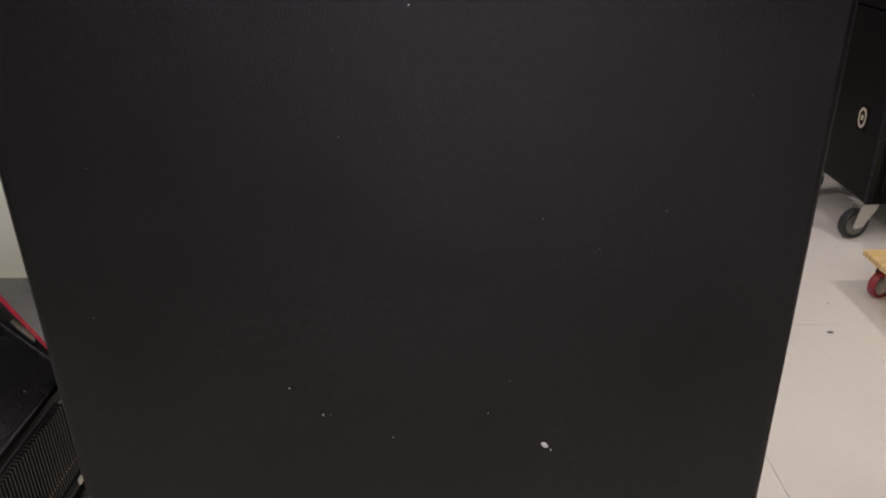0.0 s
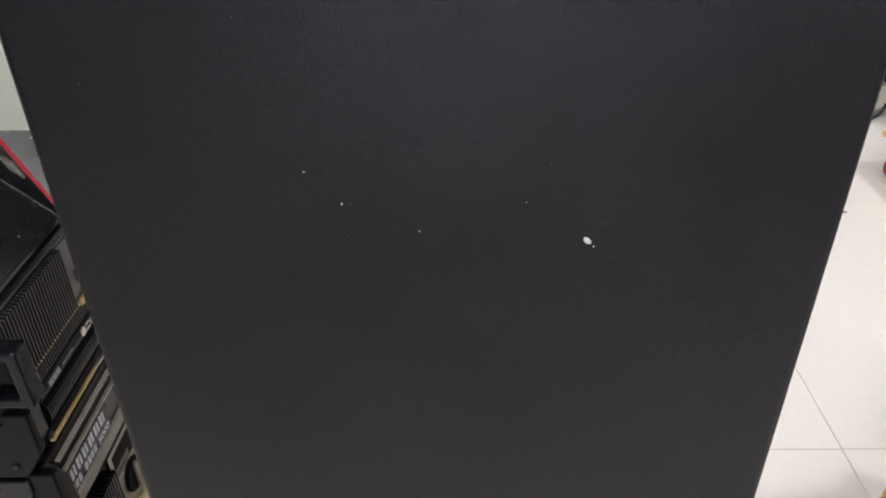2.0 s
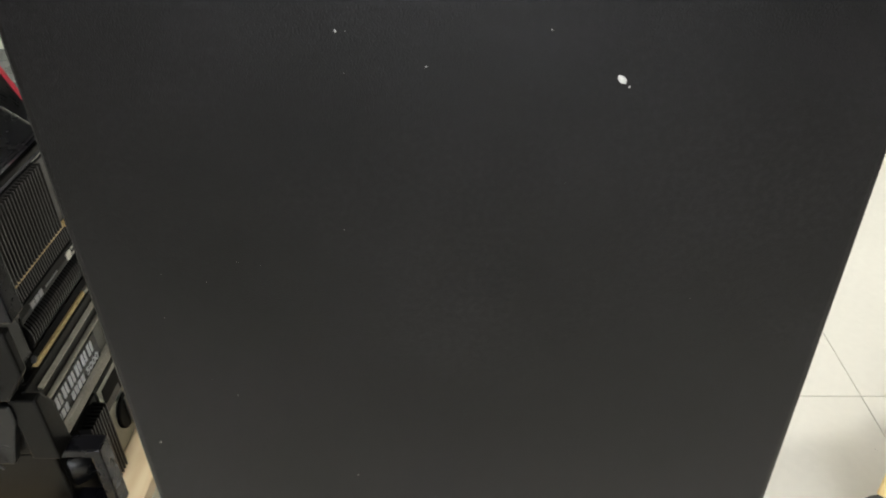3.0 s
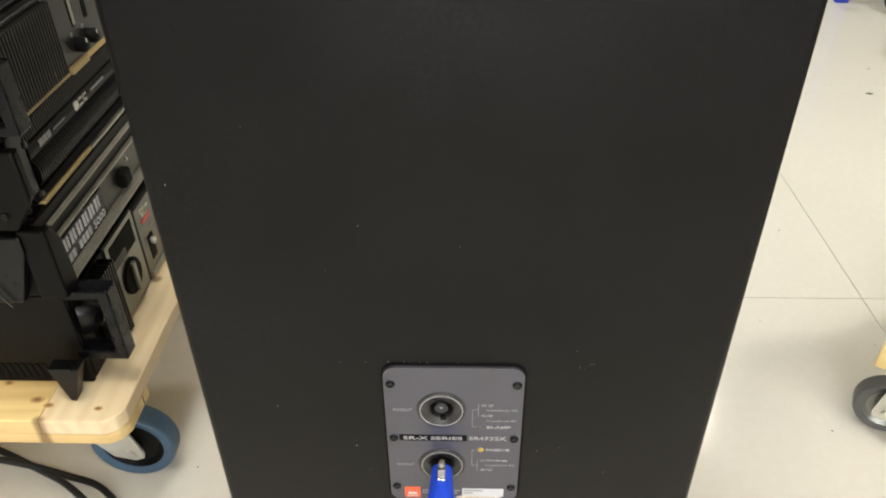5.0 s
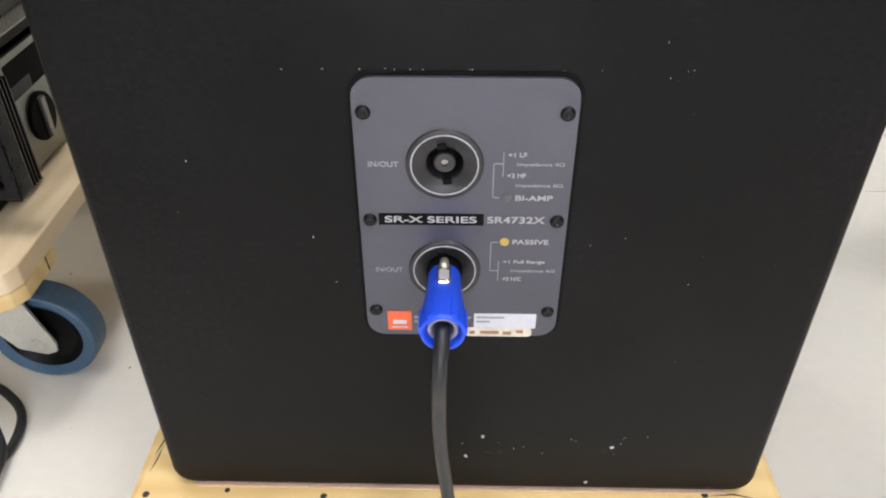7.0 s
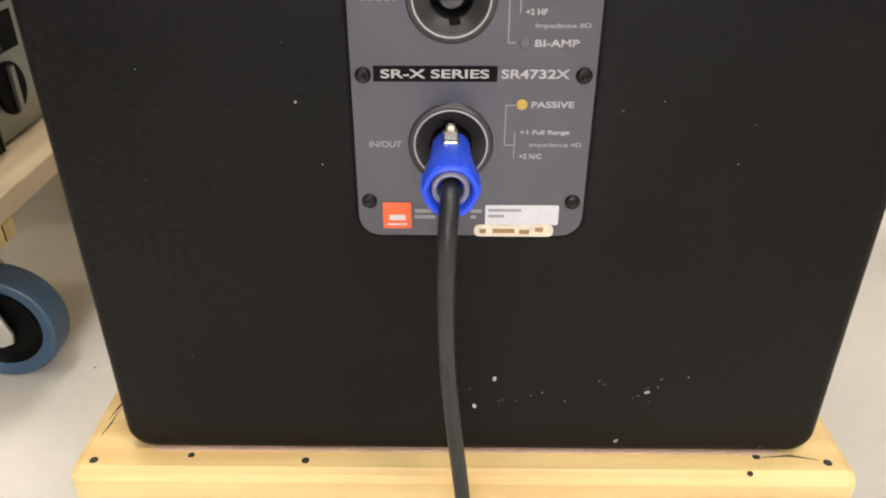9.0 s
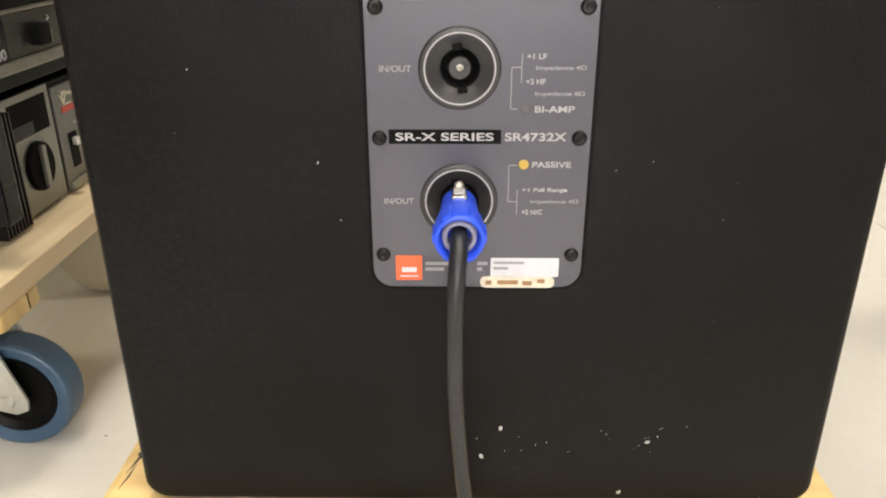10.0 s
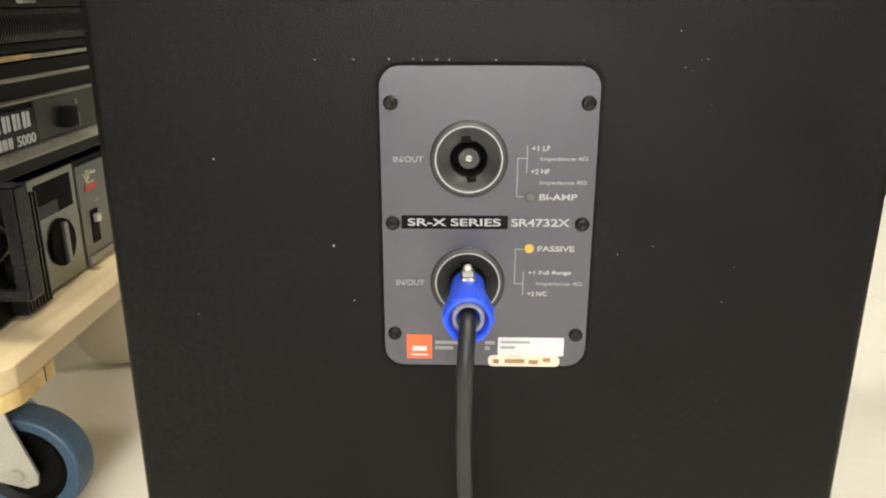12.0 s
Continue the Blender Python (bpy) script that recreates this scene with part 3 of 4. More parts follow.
drop = [(-0.0108, -0.048, 0.3839), (-0.0110, -0.062, 0.3829), (-0.0120, -0.072, 0.370), (-0.0128, -0.069, 0.333), (-0.0120, -0.060, 0.288), (-0.0085, -0.053, 0.238), (-0.0035, -0.052, 0.188)]
drop += [(0.002, -0.056, 0.128), (0.010, -0.080, 0.060), (0.0, -0.14, 0.012), (-0.09, -0.19, 0.0048), (-0.26, -0.14, 0.0048), (-0.42, 0.02, 0.0048), (-0.52, 0.12, 0.0048)]
cable = part_mesh("speaker_cable", tube("speaker_cable", drop, 0.0045), CABLE)
tagged(cable, "thick black rubber speaker cable hanging from the blue plug", "cable")

# ---- dolly with the amplifier stack ----
DT = 0.2205
rack = thing("wooden_dolly", -0.72, 0.48, 0, "thick pine board dolly on blue castors carrying stacked amplifiers", "dolly")
X0, X1, Y0, Y1 = -1.0, -0.427, 0.184, 0.776
py = [Y0, 0.290, 0.39, 0.49, 0.59, 0.69, Y1]
XB = -0.532
for i in range(6):
    part("plank", box(X0, XB - 0.0003, py[i] + 0.0005, py[i + 1] - 0.0005, DT - 0.024, DT, 0.002), PINE_X, rack)


def corner_board(x0, y0, y1, low, high, near):
    """A board that runs to the corner of the dolly, the corner rounded off."""
    cy, s = (y0, 1) if near else (y1, -1)
    end = y1 if near else y0
    return prism([(x0, cy), (X1 - 0.022, cy), (X1 - 0.008, cy + s * 0.008), (X1, cy + s * 0.024), (X1, end), (x0, end)], "z", low, high, 0.002)


part("edge_plank", corner_board(XB, Y0, Y1, DT - 0.024, DT, True), PALEPINE, rack)
for y0, y1, near in ((Y0 + 0.0005, 0.273, True), (0.686, Y1 - 0.0005, False)):
    part("batten", corner_board(X0 + 0.01, y0, y1, 0.1775, DT - 0.0243, near), PINE_X, rack)
    part("batten_slot", box(X1 - 0.0005, X1 + 0.0004, y1 - 0.021, y1 - 0.0195, 0.180, 0.1955), FLATBLACK, rack)
for cx, cy, yaw in ((-0.524, 0.291, 0), (-0.90, 0.292, 4), (-0.90, 0.668, 184)):
    castor(rack, cx, cy, 0.177, 0.0625, 0.036, yaw, BLUERUBBER, DULLBLACK, "blue rubber castor in a zinc fork", 0.042)
hood = part("castor", lathe([(0, 0), (0.014, 0), (0.014, -0.055), (0.024, -0.060), (0, -0.060)], Matrix.Translation((-0.54, 0.655, 0.1772)), 20), STEEL, rack, "cream hooded castor")
dome = [(0, -0.026), (0.030, -0.025), (0.050, -0.020), (0.060, -0.011), (0.0625, 0.0), (0.060, 0.011), (0.050, 0.020), (0.030, 0.025), (0, 0.026)]
part("wheel", lathe(dome, Matrix.Translation((-0.552, 0.655, 0.0625)) @ Y_AXIS, 44), CREAM, hood, "plain cream wheel", True)
for kx, ky, kr in ((-0.548, 0.221, 0.0075), (-0.529, 0.211, 0.0055), (-0.462, 0.207, 0.0045), (-0.60, 0.25, 0.006)):
    for r, h, mt in ((kr, 0.0003, KNOTRING), (kr * 0.55, 0.0006, KNOT)):
        part("knot", lathe([(r, -0.001), (r, h * 0.6), (r * 0.8, h), (0, h)], Matrix.Translation((kx, ky, DT)) @ Matrix.Diagonal((1.3, 0.85, 1, 1)), 18), mt, rack)

# the amplifiers and the lid on them share one set of coordinates
site(0.024, -0.024, -0.0225)
DT = 0.243
AX, AY0, AY1 = -0.505, 0.272, 0.7545


def amp_body(th, z0, z1, x_front=AX, mat=DULLBLACK):
    return part("chassis", box(-0.97, x_front - 0.003, AY0 + 0.012, AY1 - 0.012, z0, z1, 0.002), mat, th)


def rack_handle(th, y, z0, z1, reach=0.050, thick=0.016):
    """A square bail handle at an end of the front panel."""
    out = [(AX - 0.012, z0), (AX + reach, z0), (AX + reach, z1), (AX - 0.012, z1), (AX - 0.012, z1 - thick), (AX + reach - thick, z1 - thick), (AX + reach - thick, z0 + thick), (AX - 0.012, z0 + thick)]
    return part("handle", prism(out, "y", y, y + 0.026, 0.0022), HANDLEBLACK, th, "square satin black handle")


def ear_screws(th, y, zs):
    for z in zs:
        part("panel_screw", lathe([(0.0045, 0), (0.0045, 0.002), (0.003, 0.0035), (0, 0.0037)], Matrix.Translation((AX + 0.003, y, z)) @ X_AXIS, 16), SOCKETGREY, th)


# lowest amplifier: grey control module with a dial
amp = thing("power_amplifier", -0.74, 0.513, DT, "black amplifier with a grey dial module, lowest of the stack", "amplifier", "stacked amplifiers")
body = amp_body(amp, DT + 0.003, 0.379)
part("chassis_top", box(-0.96, -0.53, AY0 + 0.02, AY1 - 0.02, 0.379, 0.383), FLATBLACK, amp)
part("side_panel", box(-0.965, -0.508, AY0 + 0.004, AY0 + 0.0118, DT + 0.002, 0.392, 0.002), DULLBLACK, amp, "black side sheet with rows of slots")
slot = mesh_of("vent_slot", prism([(0, 0), (0.005, 0), (0.001, 0.024), (-0.004, 0.024)], "y", -0.0012, 0.001), FLATBLACK)
for i in range(16):
    piece("vent_slot", slot, amp, -0.566 - i * 0.0093, AY0 + 0.0040, 0.254)
for i in range(12):
    piece("vent_slot", slot, amp, -0.608 - i * 0.0093, AY0 + 0.0040, 0.345)
for yy in (AY1 - 0.06,):
    part("end_block", box(AX - 0.02, AX + 0.002, yy, AY1, DT + 0.004, 0.372, 0.002), DULLBLACK, amp)
rack_handle(amp, 0.276, 0.287, 0.400, 0.054, 0.014)
part("handle_gusset", prism([(AX - 0.036, 0.300), (AX + 0.004, 0.300), (AX - 0.014, 0.2435), (AX - 0.021, 0.2435)], "y", 0.243, 0.262, 0.001), BLACKPLASTIC, amp)
part("grip_pad", lathe([(0, -0.010), (0.026, -0.010), (0.030, 0), (0.026, 0.010), (0, 0.010)], Matrix.Translation((-0.512, 0.300, 0.338)) @ pose(0, 0, 0, 90, 0, 20) @ Matrix.Diagonal((1.1, 0.85, 1, 1)), 32), BLACKPLASTIC, amp, "", True)
rib = mesh_of("cooling_rib", box(-0.012, 0.010, -0.0012, 0.0012, 0.0, 0.122), FINBLACK)
for i in range(8):
    piece("cooling_rib", rib, amp, AX + 0.004, 0.335 + i * 0.0066, DT + 0.006)
mod = part("control_module", box(AX - 0.016, AX, 0.392, 0.492, DT + 0.004, 0.379, 0.0006), GREYPANEL, amp, "grey module with a dark window and a dial")
part("meter_window", box(AX - 0.0005, AX + 0.0006, 0.402, 0.482, 0.332, 0.371), FLATBLACK, mod)
part("window_sill", box(AX - 0.0005, AX + 0.0012, 0.402, 0.446, 0.332, 0.347), SMOKE, mod)
mm = Matrix.Translation((AX, 0.4430, 0.2960)) @ X_AXIS
dial = part("dial", lathe([(0.0280, -0.001), (0.0280, 0.003), (0.0262, 0.0045), (0, 0.0045)], mm, 40), FLATBLACK, mod, "round black dial")
part("dial_pointer", box(AX + 0.0035, AX + 0.0095, 0.4390, 0.4470, 0.2715, 0.3200, 0.0012), GREYPANEL, dial)
for i in range(15):
    a = radians(-120 + i * 17 + 90)
    part("dial_mark", box(AX - 0.0002, AX + 0.0004, 0.4430 + 0.0325 * math.cos(a) - 0.0009, 0.4430 + 0.0325 * math.cos(a) + 0.0009, 0.2960 + 0.0325 * math.sin(a) - 0.0009, 0.2960 + 0.0325 * math.sin(a) + 0.0009), GREYINK, mod)
part("mains_panel", box(AX - 0.012, AX + 0.002, 0.4945, 0.690, DT + 0.004, 0.373, 0.001), DARKPANEL, amp)
part("bottom_rail", box(AX - 0.01, AX + 0.0045, 0.4985, 0.690, DT + 0.004, 0.259, 0.0015), GREYPANEL, amp)
for k, (dy, dz, w, h, r) in enumerate(((0.512, 0.356, 0.0042, 0.019, 24), (0.514, 0.362, 0.017, 0.0042, 0), (0.520, 0.358, 0.004, 0.013, -30), (0.530, 0.360, 0.018, 0.004, -8))):
    part("maker_mark", moved(box(0, 0.0005, -w / 2, w / 2, -h / 2, h / 2), Matrix.Translation((AX + 0.002, dy + 0.004, dz)) @ pose(0, 0, 0, r)), STRAWINK, amp)
part("model_mark", box(AX + 0.0018, AX + 0.0026, 0.511, 0.541, 0.3395, 0.3465), REDINK, amp, "small red mark")
part("model_mark", box(AX + 0.0018, AX + 0.0025, 0.517, 0.536, 0.3475, 0.3495), STRAWINK, amp)
part("print_bar", box(AX + 0.0018, AX + 0.0025, 0.530, 0.543, 0.322, 0.325), GREYINK, amp)
sw = part("switch_bezel", box(AX + 0.001, AX + 0.003, 0.515, 0.534, 0.272, 0.314), FLATBLACK, amp)
part("switch_lever", box(AX + 0.002, AX + 0.010, 0.520, 0.530, 0.298, 0.308, 0.002), STEEL, sw, "bright rocker lever")

# second amplifier: ribbed front with a name plate
amp = thing("power_amplifier", -0.74, 0.513, 0.386, "black ribbed amplifier with a dark name plate, second of the stack", "amplifier", "stacked amplifiers")
amp_body(amp, 0.386, 0.5020)
part("front_panel", box(AX - 0.006, AX - 0.001, AY0, AY1, 0.402, 0.5015, 0.001), DULLBLACK, amp)
for z, d, hgt in ((0.4085, 0.010, 0.009), (0.4630, 0.0045, 0.0024), (0.4850, 0.0045, 0.0024)):
    part("front_lip", prism([(AX - 0.004, z - hgt / 2), (AX + d, z - hgt / 2), (AX + d, z - hgt / 2 + 0.0020), (AX + d - min(0.003, d / 3), z + hgt / 2), (AX - 0.004, z + hgt / 2 + 0.002)], "y", AY0 + 0.022, AY1 - 0.02), LIPGREY, amp, "worn metal lip")
part("shadow_gap", box(AX - 0.05, AX - 0.004, AY0 + 0.02, AY1, 0.386, 0.401), FLATBLACK, amp)
# lower front panel laid over in the olive tone it has when lit
part("control_strip", box(AX - 0.002, AX + 0.0006, 0.4290, AY1 - 0.022, 0.4150, 0.4605, 0.0005), OLIVELIT, amp, "control strip with its olive lit tone put into the colour")
npl = part("name_plate", box(AX - 0.002, AX + 0.0018, 0.280, 0.4285, 0.4145, 0.4550), SMOKE, amp, "dark name plate with pale print")
for i in range(7):
    y0 = 0.289 + i * 0.0188
    bm = box(AX + 0.0016, AX + 0.0026, y0, y0 + 0.0055, 0.4350, 0.4520)
    box(AX + 0.0016, AX + 0.0026, y0 + 0.0085, y0 + 0.0130, 0.4355, 0.4515, bm=bm)
    part("maker_mark", bm, NAMEWHITE, npl)
for i in range(10):
    if i != 5:
        part("print_bar", box(AX + 0.0016, AX + 0.0026, 0.2815 + i * 0.0098, 0.2885 + i * 0.0098, 0.4180, 0.4290), NAMEWHITE, npl)
lettering("print", "5000", 0.037, 0.0112, Matrix.Translation((AX + 0.0022, 0.3850, 0.4172)) @ SIDE, NAMEWHITE, npl, 0.03)
kn = part("square_knob", box(AX - 0.002, AX + 0.012, 0.480, 0.504, 0.423, 0.446, 0.002), FLATBLACK, amp)
part("knob_edge", box(AX + 0.004, AX + 0.0118, 0.5042, 0.5055, 0.424, 0.438), LIPGREY, kn)
part("indicator", lathe([(0.003, -0.001), (0.003, 0.002), (0.0015, 0.004), (0, 0.0042)], Matrix.Translation((AX, 0.519, 0.4490)) @ X_AXIS, 16), CHROME, amp)
part("rack_ear", prism([(0.262, 0.400), (0.296, 0.400), (0.292, 0.470), (0.276, 0.498), (0.262, 0.498)], "x", AX - 0.02, AX + 0.014, 0.003), DULLBLACK, amp)
part("side_grip", prism([(-0.600, 0.395), (-0.545, 0.395), (-0.520, 0.470), (-0.520, 0.492), (-0.600, 0.492)], "y", 0.258, 0.272, 0.003), BLACKPLASTIC, amp)
part_mesh("grip_rod", tube("grip_rod", [(-0.600, 0.254, 0.472), (-0.594, 0.253, 0.47), (-0.570, 0.252, 0.42), (-0.556, 0.253, 0.394)], 0.0017), SOCKETGREY, amp, "thin dark steel rod")
part("side_panel", box(-0.965, -0.508, AY0 + 0.002, AY0 + 0.0118, 0.394, 0.492, 0.002), DULLBLACK, amp)

strip = part("wood_strip", box(-0.90, AX - 0.002, 0.310, 0.446, 0.5035, 0.5090, 0.001), BRASSWOOD)
tagged(strip, "thin bare wooden spacer strip between two amplifiers", "wood strip", "spacer strips")

# third amplifier: curved grille front
AP = AX - 0.019
amp = thing("power_amplifier", -0.74, 0.513, 0.5090, "black amplifier with a curved slatted grille, third of the stack", "amplifier", "stacked amplifiers")
amp_body(amp, 0.5095, 0.6045, AP)
part("front_lip", box(AP - 0.01, AX - 0.001, 0.4465, AY1 - 0.02, 0.5040, 0.5085, 0.001), LIPGREY, amp, "worn metal lip")
face = [(AP - 0.012, 0.5095), (AP + 0.013, 0.5095), (AP + 0.016, 0.5125), (AP + 0.013, 0.5200), (AP - 0.004, 0.5220), (AP - 0.004, 0.604), (AP - 0.012, 0.604)]
part("grille_back", prism(face, "y", AY0 + 0.025, AY1 - 0.02), DULLBLACK, amp)
band = prism([(AP - 0.002, 0.5565), (AP + 0.012, 0.5575), (AP + 0.0135, 0.5660), (AP + 0.012, 0.5760), (AP - 0.002, 0.5770)], "y", 0.318, AY1 - 0.03, 0.001)
part("name_band", band, DULLBLACK, amp, "smooth black name band")
ribs = mesh_of("grille_rib", prism([(-0.004, 0), (0.011, 0.001), (0.0095, 0.021), (-0.004, 0.022)], "y", -0.0011, 0.0011), FINBLACK)
ribl = mesh_of("grille_rib", prism([(-0.004, -0.013), (0.012, -0.012), (0.0165, -0.004), (0.0175, 0.006), (0.0155, 0.016), (0.010, 0.0235), (-0.004, 0.0235)], "y", -0.0011, 0.0011), FINBLACK)
for i in range(78):
    y = 0.322 + i * 0.00515
    piece("grille_rib", ribs, amp, AP, y, 0.5765)
    piece("grille_rib", ribl, amp, AP, y, 0.5335)
part("end_cap", box(AP - 0.01, AP + 0.012, AY0 + 0.012, 0.3185, 0.5100, 0.604, 0.004), BLACKPLASTIC, amp)
bm = prism(rounded(0.4400, 0.4520, 0.5610, 0.5720, 0.003, 3), "x", AP + 0.0125, AP + 0.0142)
box(AP + 0.0125, AP + 0.0142, 0.4545, 0.4650, 0.5615, 0.5640, bm=bm)
box(AP + 0.0125, AP + 0.0142, 0.4545, 0.4650, 0.5690, 0.5715, bm=bm)
box(AP + 0.0125, AP + 0.0142, 0.4675, 0.4700, 0.5615, 0.5715, bm=bm)
box(AP + 0.0125, AP + 0.0142, 0.4675, 0.4775, 0.5615, 0.5640, bm=bm)
box(AP + 0.0125, AP + 0.0142, 0.4675, 0.4775, 0.5690, 0.5715, bm=bm)
part("maker_mark", bm, STEEL, amp, "pale maker's mark")
for y0, y1, z0, z1, mt in ((0.343, 0.352, 0.5625, 0.5705, WHITEINK), (0.3535, 0.362, 0.5625, 0.5705, WHITEINK), (0.3635, 0.372, 0.5625, 0.5705, WHITEINK), (0.380, 0.412, 0.5655, 0.5675, GREYINK), (0.492, 0.535, 0.5655, 0.5685, GREYINK)):
    part("print_bar", box(AP + 0.0125, AP + 0.0139, y0, y1, z0, z1), mt, amp)
ear_screws(amp, 0.300, (0.525, 0.588))
part("rack_ear", box(AP - 0.004, AP + 0.006, AY0 - 0.008, AY0 + 0.02, 0.5105, 0.602, 0.003), DULLBLACK, amp)
part("side_panel", box(-0.965, -0.508, AY0 + 0.004, AY0 + 0.0118, 0.5100, 0.603, 0.002), DULLBLACK, amp)

strip = part("wood_strip", box(-0.90, AX - 0.002, 0.290, 0.735, 0.6050, 0.6125, 0.001), BRASSWOOD)
tagged(strip, "thin bare wooden spacer strip below the top amplifier", "wood strip", "spacer strips")

# top amplifier: heat sink and knobs
amp = thing("power_amplifier", -0.74, 0.513, 0.6125, "black amplifier with a finned heat sink front, top of the stack", "amplifier", "stacked amplifiers")
amp_body(amp, 0.6135, 0.7165)
part("top_cover", box(-0.975, -0.517, AY0 + 0.002, AY1 - 0.002, 0.7165, 0.7225, 0.003), AMPTOP, amp, "satin black top cover with dust")
part("bezel", prism([(-0.535, 0.7220), (-0.516, 0.7190), (AX - 0.001, 0.7070), (AX - 0.003, 0.7020), (-0.535, 0.7020)], "y", AY0 + 0.008, AY1 - 0.008, 0.001), AMPTOP, amp)
part("front_panel", box(AX - 0.012, AX - 0.002, AY0 + 0.004, AY1 - 0.004, 0.6135, 0.7018, 0.001), SATINPANEL, amp)
fin = mesh_of("fin", box(-0.012, 0.006, -0.0013, 0.0013, 0.0, 0.088, 0.0006, 1), FINGREY)
for i in range(25):
    piece("fin", fin, amp, AX, 0.283 + i * 0.00630, 0.6145)
part("sink_base", box(AX - 0.004, AX - 0.0015, 0.280, 0.4372, 0.6145, 0.7015), FINBLACK, amp)
for y, z in ((0.487, 0.631), (0.520, 0.631)):
    mm = Matrix.Translation((AX - 0.002, y, z)) @ X_AXIS
    k = part("knob", lathe([(0.0095, 0), (0.0095, 0.010), (0.0080, 0.0125), (0, 0.0128)], mm, 28), FLATBLACK, amp, "round black knob", True)
    part("knob_glint", box(AX + 0.0105, AX + 0.0112, y - 0.0015, y + 0.0015, z + 0.003, z + 0.008), CHROME, k)
    part("print_bar", box(AX - 0.0024, AX - 0.0014, y - 0.012, y - 0.006, z + 0.013, z + 0.018), GREYINK, amp)
part("level_slot", box(AX - 0.004, AX - 0.0012, 0.487, 0.497, 0.653, 0.692), FLATBLACK, amp)
part("level_window", box(AX - 0.003, AX - 0.0004, 0.489, 0.495, 0.655, 0.690, 0.0004), LIPGREY, amp)
part("level_slot", box(AX - 0.004, AX - 0.0012, 0.523, 0.533, 0.653, 0.692), FLATBLACK, amp)
rack_handle(amp, 0.238, 0.629, 0.7035, 0.044, 0.012)
part("rack_ear", box(AX - 0.014, AX + 0.002, 0.236, 0.281, 0.6140, 0.7040, 0.003), DULLBLACK, amp)
part("side_panel", box(-0.965, -0.520, AY0 + 0.004, AY0 + 0.0118, 0.614, 0.7160, 0.002), DULLBLACK, amp)
chip = part("wood_offcut", box(AX - 0.03, AX + 0.003, 0.450, 0.500, 0.6055, 0.6145, 0.0015), BRASSWOOD)
tagged(chip, "small bare wood offcut wedged under the top amplifier", "wood offcut")
ear = thing("rack_bracket", -0.53, 0.26, 0.505, "dull black steel rack bracket clamped at the amplifiers' ends", "bracket")
part("bracket_plate", prism([(-0.600, 0.505), (-0.512, 0.505), (-0.486, 0.545), (-0.486, 0.604), (-0.600, 0.604)], "y", 0.252, 0.266, 0.003), DULLBLACK, ear)
for sx_, sz_ in ((-0.585, 0.590), (-0.520, 0.590), (-0.52, 0.525)):
    part("panel_screw", lathe([(0.0045, 0), (0.0045, 0.002), (0.003, 0.0035), (0, 0.0037)], Matrix.Translation((sx_, 0.2525, sz_)) @ Y_AXIS, 16), BLACKPLASTIC, ear)

# black case lid with red edging, leaning over the top amplifier
lid = thing("case_lid", -0.70, 0.48, 0.7225, "black case lid with red edging leaning over the top amplifier", "case lid")
ex, ey = Vector((0.775, -0.632, 0.0)), Vector((0.160, -0.616, 0.772))
en = ex.cross(ey).normalized()
fr = Matrix(((ex.x, ey.x, en.x, -0.4935), (ex.y, ey.y, en.y, 0.464), (ex.z, ey.z, en.z, 0.7245), (0, 0, 0, 1)))
part("lid_panel", moved(box(-0.40, -0.001, 0.0, 0.34, -0.003, 0.0, 0.0005), fr), BLACKPLASTIC, lid)
part("edging", moved(box(-0.0012, 0.0016, 0.0, 0.34, -0.0036, 0.0006, 0.0004), fr), REDTRIM, lid, "narrow red edging")
part("edging", moved(box(-0.40, 0.0016, 0.3402, 0.344, -0.0036, 0.0006, 0.0004), fr), REDTRIM, lid)
part("corner_clip", moved(box(-0.045, -0.012, 0.130, 0.165, -0.0005, 0.004, 0.001), fr), LIPGREY, lid)
part("lid_prop", box(-0.760, -0.742, 0.400, 0.418, 0.7230, 0.985, 0.002), BLACKPLASTIC, lid)
spk = bmesh.new()
for i, (ax_, ay_, r_) in enumerate(((-0.542, 0.433, 0.0016), (-0.60, 0.40, 0.0007), (-0.57, 0.36, 0.0006), (-0.66, 0.72, 0.002))):
    own = bmesh.new()
    bmesh.ops.create_icosphere(own, subdivisions=1, radius=r_)
    join(spk, moved(own, Matrix.Translation((ax_, ay_, 0.7228))))
tagged(part("dust_specks", spk, LINT), "white dust specks on the top amplifier", "dust", kind="stuff")

# loose cable loops on the floor
site()
loops = [((-0.82, 0.30), (-0.70, 0.285), (-0.595, 0.266), (-0.525, 0.240), (-0.486, 0.190), (-0.500, 0.12), (-0.60, 0.08), (-0.73, 0.09), (-0.84, 0.16), (-0.88, 0.26)),
         ((-0.80, 0.34), (-0.66, 0.285), (-0.564, 0.231), (-0.503, 0.176), (-0.478, 0.130), (-0.50, 0.05), (-0.62, 0.02), (-0.77, 0.05), (-0.87, 0.15))]
for k, pts in enumerate(loops):
    zz = 0.0058 + 0.009 * k
    c = part_mesh("floor_cable", tube("floor_cable", [(x, y, zz if 2 < i < 7 else 0.0058 + 0.010 * ((i + k) % 2)) for i, (x, y) in enumerate(pts)], 0.0052), CABLE)
    tagged(c, "loose black rubber cable looped on the tiled floor", "cable", "cable loops")

# low pale partition behind the stack
part_ = part("partition", box(-1.9, -0.42, 0.90, 0.98, 0.0, 1.02, 0.003), WALLPAINT)
tagged(part_, "low pale green-white partition behind the amplifier stack", "partition")
part("partition_foot", box(-1.9, -0.42, 0.892, 0.8995, 0.0, 0.06, 0.001), CREAM, part_)

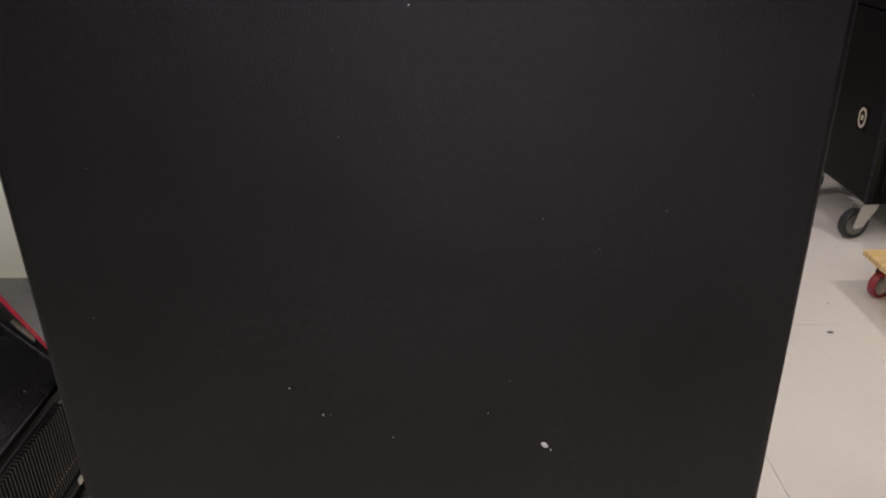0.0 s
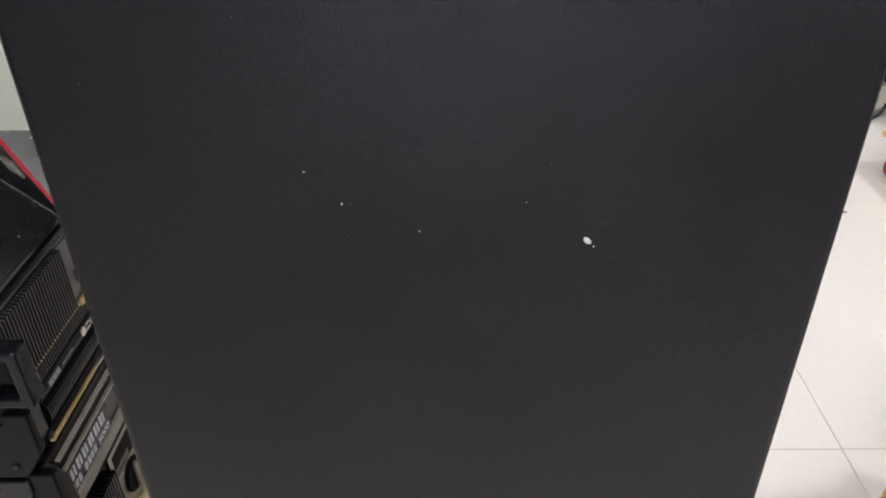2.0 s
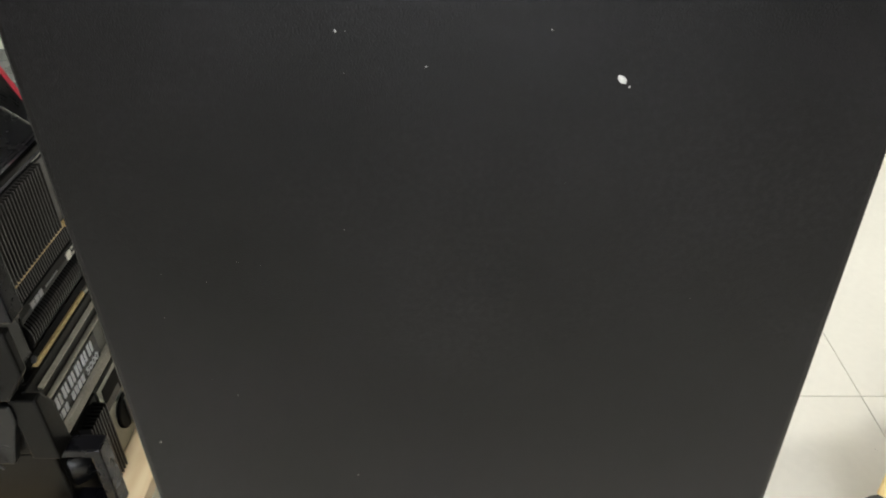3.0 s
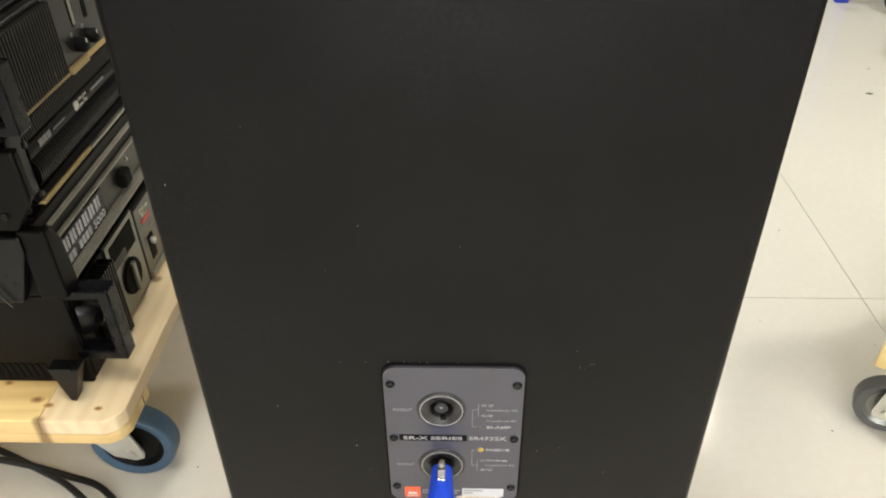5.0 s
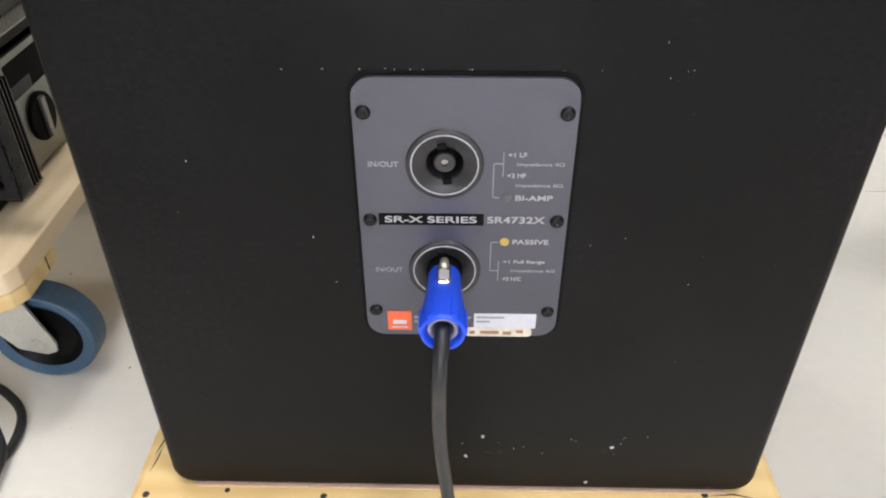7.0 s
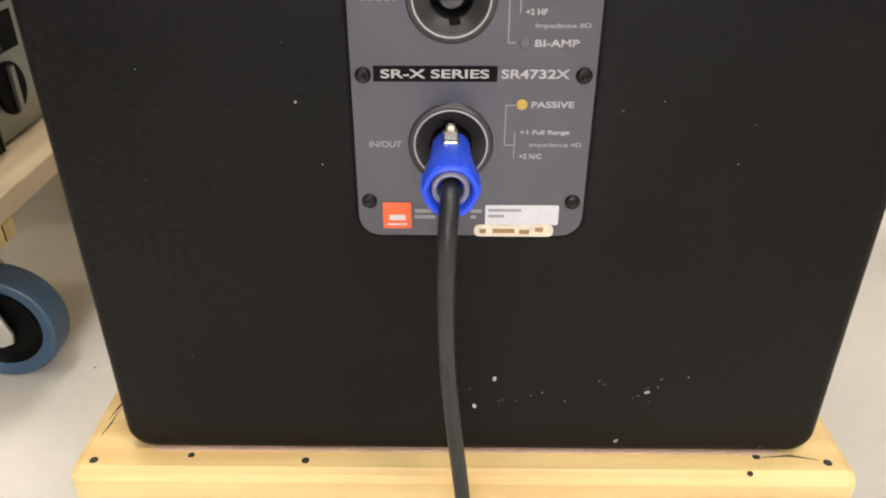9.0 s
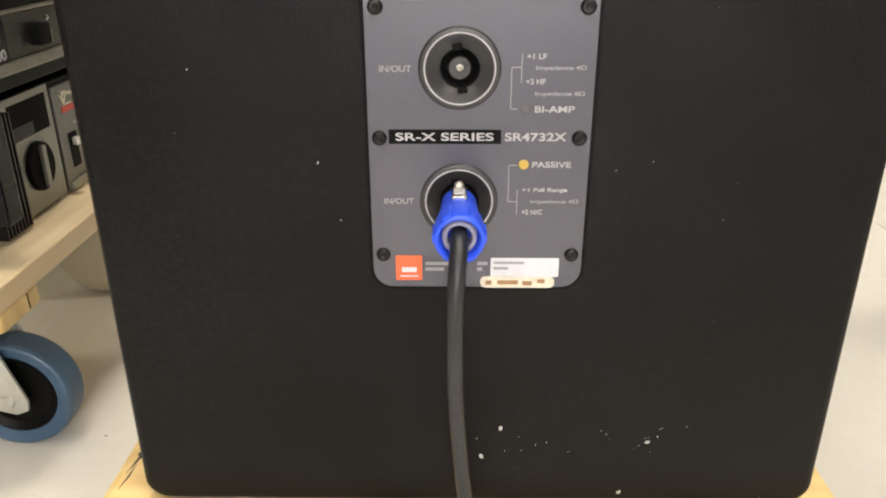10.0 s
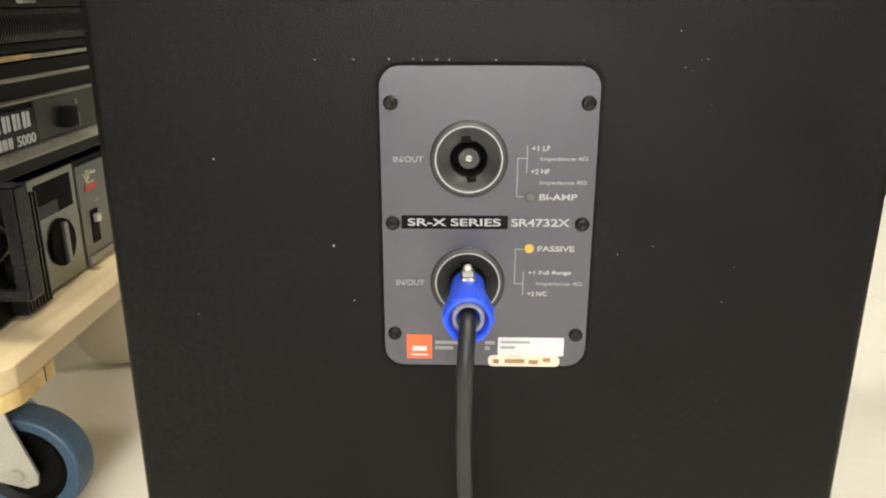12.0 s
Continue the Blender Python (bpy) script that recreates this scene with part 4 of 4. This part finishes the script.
# ---- things on the other side ----
site(-0.002, -0.044, 0.0, 0.96)
near = thing("wooden_dolly", 0.80, 0.47, 0, "pine dolly on grey castors under a black padded case", "dolly", rz=-42)
R = Matrix.Translation((0.630, 0.418, 0)) @ pose(0, 0, 0, 0, 0, -42)
for i in range(4):
    part("plank", moved(box(0.0, 0.46, 0.112 * i, 0.112 * i + 0.111, 0.174, 0.214, 0.003), R), PINE_X, near)
for (u, v) in ((0.06, 0.09), (0.39, 0.06), (0.075, 0.39), (0.39, 0.39)):
    p = R @ Vector((u, v, 0))
    castor(near, p.x, p.y, 0.1735, 0.05, 0.032, 155, GREYRUBBER, GREYPANEL, "grey rubber castor", 0.03)
case = thing("equipment_case", 0.85, 0.47, 0.214, "black padded equipment case standing on a pine dolly", "case", rz=-42)
part("case_shell", moved(box(0.012, 0.45, -0.006, 0.43, 0.2145, 0.62, 0.028, 4), R), CARPET, case, "", True)
part("case_seam", moved(box(0.0108, 0.4515, -0.0075, 0.4315, 0.43, 0.437, 0.001), R), BLACKPLASTIC, case)

site(0.055, -0.005, 0.0, 0.965)
far = thing("bass_cabinet", 1.86, 2.72, 0, "black loudspeaker cabinet with an oval badge rolling on dark castors", "loudspeaker")
part("cabinet", box(1.588, 2.15, 2.40, 3.05, 0.165, 0.872, 0.012, 3), DULLBLACK, far)
part("grille", box(1.625, 2.11, 2.394, 2.401, 0.205, 0.835, 0.003), FLATBLACK, far)
part("corner_trim", box(1.584, 1.606, 2.396, 2.418, 0.168, 0.869, 0.004), BLACKPLASTIC, far)
bad = part("badge", prism(rounded(2.528, 2.592, 0.425, 0.520, 0.006), "x", 1.5845, 1.589), FLATBLACK, far, "dark badge with a pale oval outline")
own = lathe([(0.021, 0), (0.021, 0.002), (0.028, 0.002), (0.028, 0)], Matrix.Translation((1.5845, 2.56, 0.473)) @ pose(0, 0, 0, 0, -90) @ Matrix.Diagonal((1.45, 1, 1, 1)), 32)
box(1.5825, 1.585, 2.552, 2.568, 0.463, 0.483, bm=own)
part("badge_mark", own, LABELCREAM, bad)
for cx, cy in ((1.620, 2.475), (2.10, 2.47), (1.66, 2.98), (2.10, 2.98)):
    castor(far, cx, cy, 0.1645, 0.0625, 0.036, 195, DARKRUBBER, GREYPANEL, "dark rubber castor in a zinc fork", 0.03)
top = thing("bass_cabinet", 1.86, 2.72, 0.874, "black loudspeaker cabinet stacked on another of its kind", "loudspeaker")
part("cabinet", box(1.592, 2.15, 2.41, 3.05, 0.874, 1.58, 0.014, 3), DULLBLACK, top)
part("grille", box(1.63, 2.11, 2.404, 2.411, 0.91, 1.54, 0.003), FLATBLACK, top)

red = thing("wooden_dolly", 1.66, 1.81, 0, "small pine dolly rolling on red castors", "dolly")
for i in range(4):
    part("plank", box(1.400, 1.90, 1.59 + i * 0.11, 1.699 + i * 0.11, 0.132, 0.152, 0.002), PINE_X, red)
for cx, cy in ((1.472, 1.975), (1.84, 1.975), (1.472, 1.65), (1.84, 1.65)):
    castor(red, cx, cy, 0.1315, 0.047, 0.030, 200, REDWHEEL, STEEL, "red castor in a zinc fork", 0.022)
post = part("blue_post", box(1.405, 1.455, 2.58, 2.62, 0.0, 0.55, 0.004), BLUEPOST)
tagged(post, "bright blue enamelled post standing on the floor", "post")

# marks on the tiles
site()
bm = bmesh.new()
rng = random.Random(9)
for x, y, r in [(1.195, 1.667, 0.011), (1.27, 1.85, 0.005), (0.66, 1.05, 0.003), (0.70, 0.95, 0.0025), (0.60, 0.38, 0.002), (-0.40, 0.29, 0.002)] + [(rng.uniform(0.3, 2.0), rng.uniform(0.1, 2.4), rng.uniform(0.0008, 0.003)) for _ in range(40)] + [(rng.uniform(-0.6, -0.3), rng.uniform(0.0, 0.5), rng.uniform(0.0006, 0.0018)) for _ in range(14)]:
    own = bmesh.new()
    bmesh.ops.create_icosphere(own, subdivisions=1, radius=r)
    for v in own.verts:
        v.co *= rng.uniform(0.7, 1.25)
    join(bm, moved(own, Matrix.Translation((x, y, 0.0002)) @ Matrix.Diagonal((1, 0.7, 0.12, 1))))
tagged(part("floor_grit", bm, GREYRUBBER), "grey grit and scuff spots on the tiles", "grit", kind="stuff")

# ---- floor tiles, one by one ----
g = 0.0007
tile = mesh_of("tile", box(g, TS - g, g, TS - g, -0.006, 0.0, 0.0006, 1), TILE)
for i in range(-5, 4):
    for j in range(-5, 4):
        x, y = TX + i * TS, TY + j * TS
        if -4.4 < x < 4.2 and -4.2 < y < 4.3:
            piece("tile", tile, floor, x, y, 0)
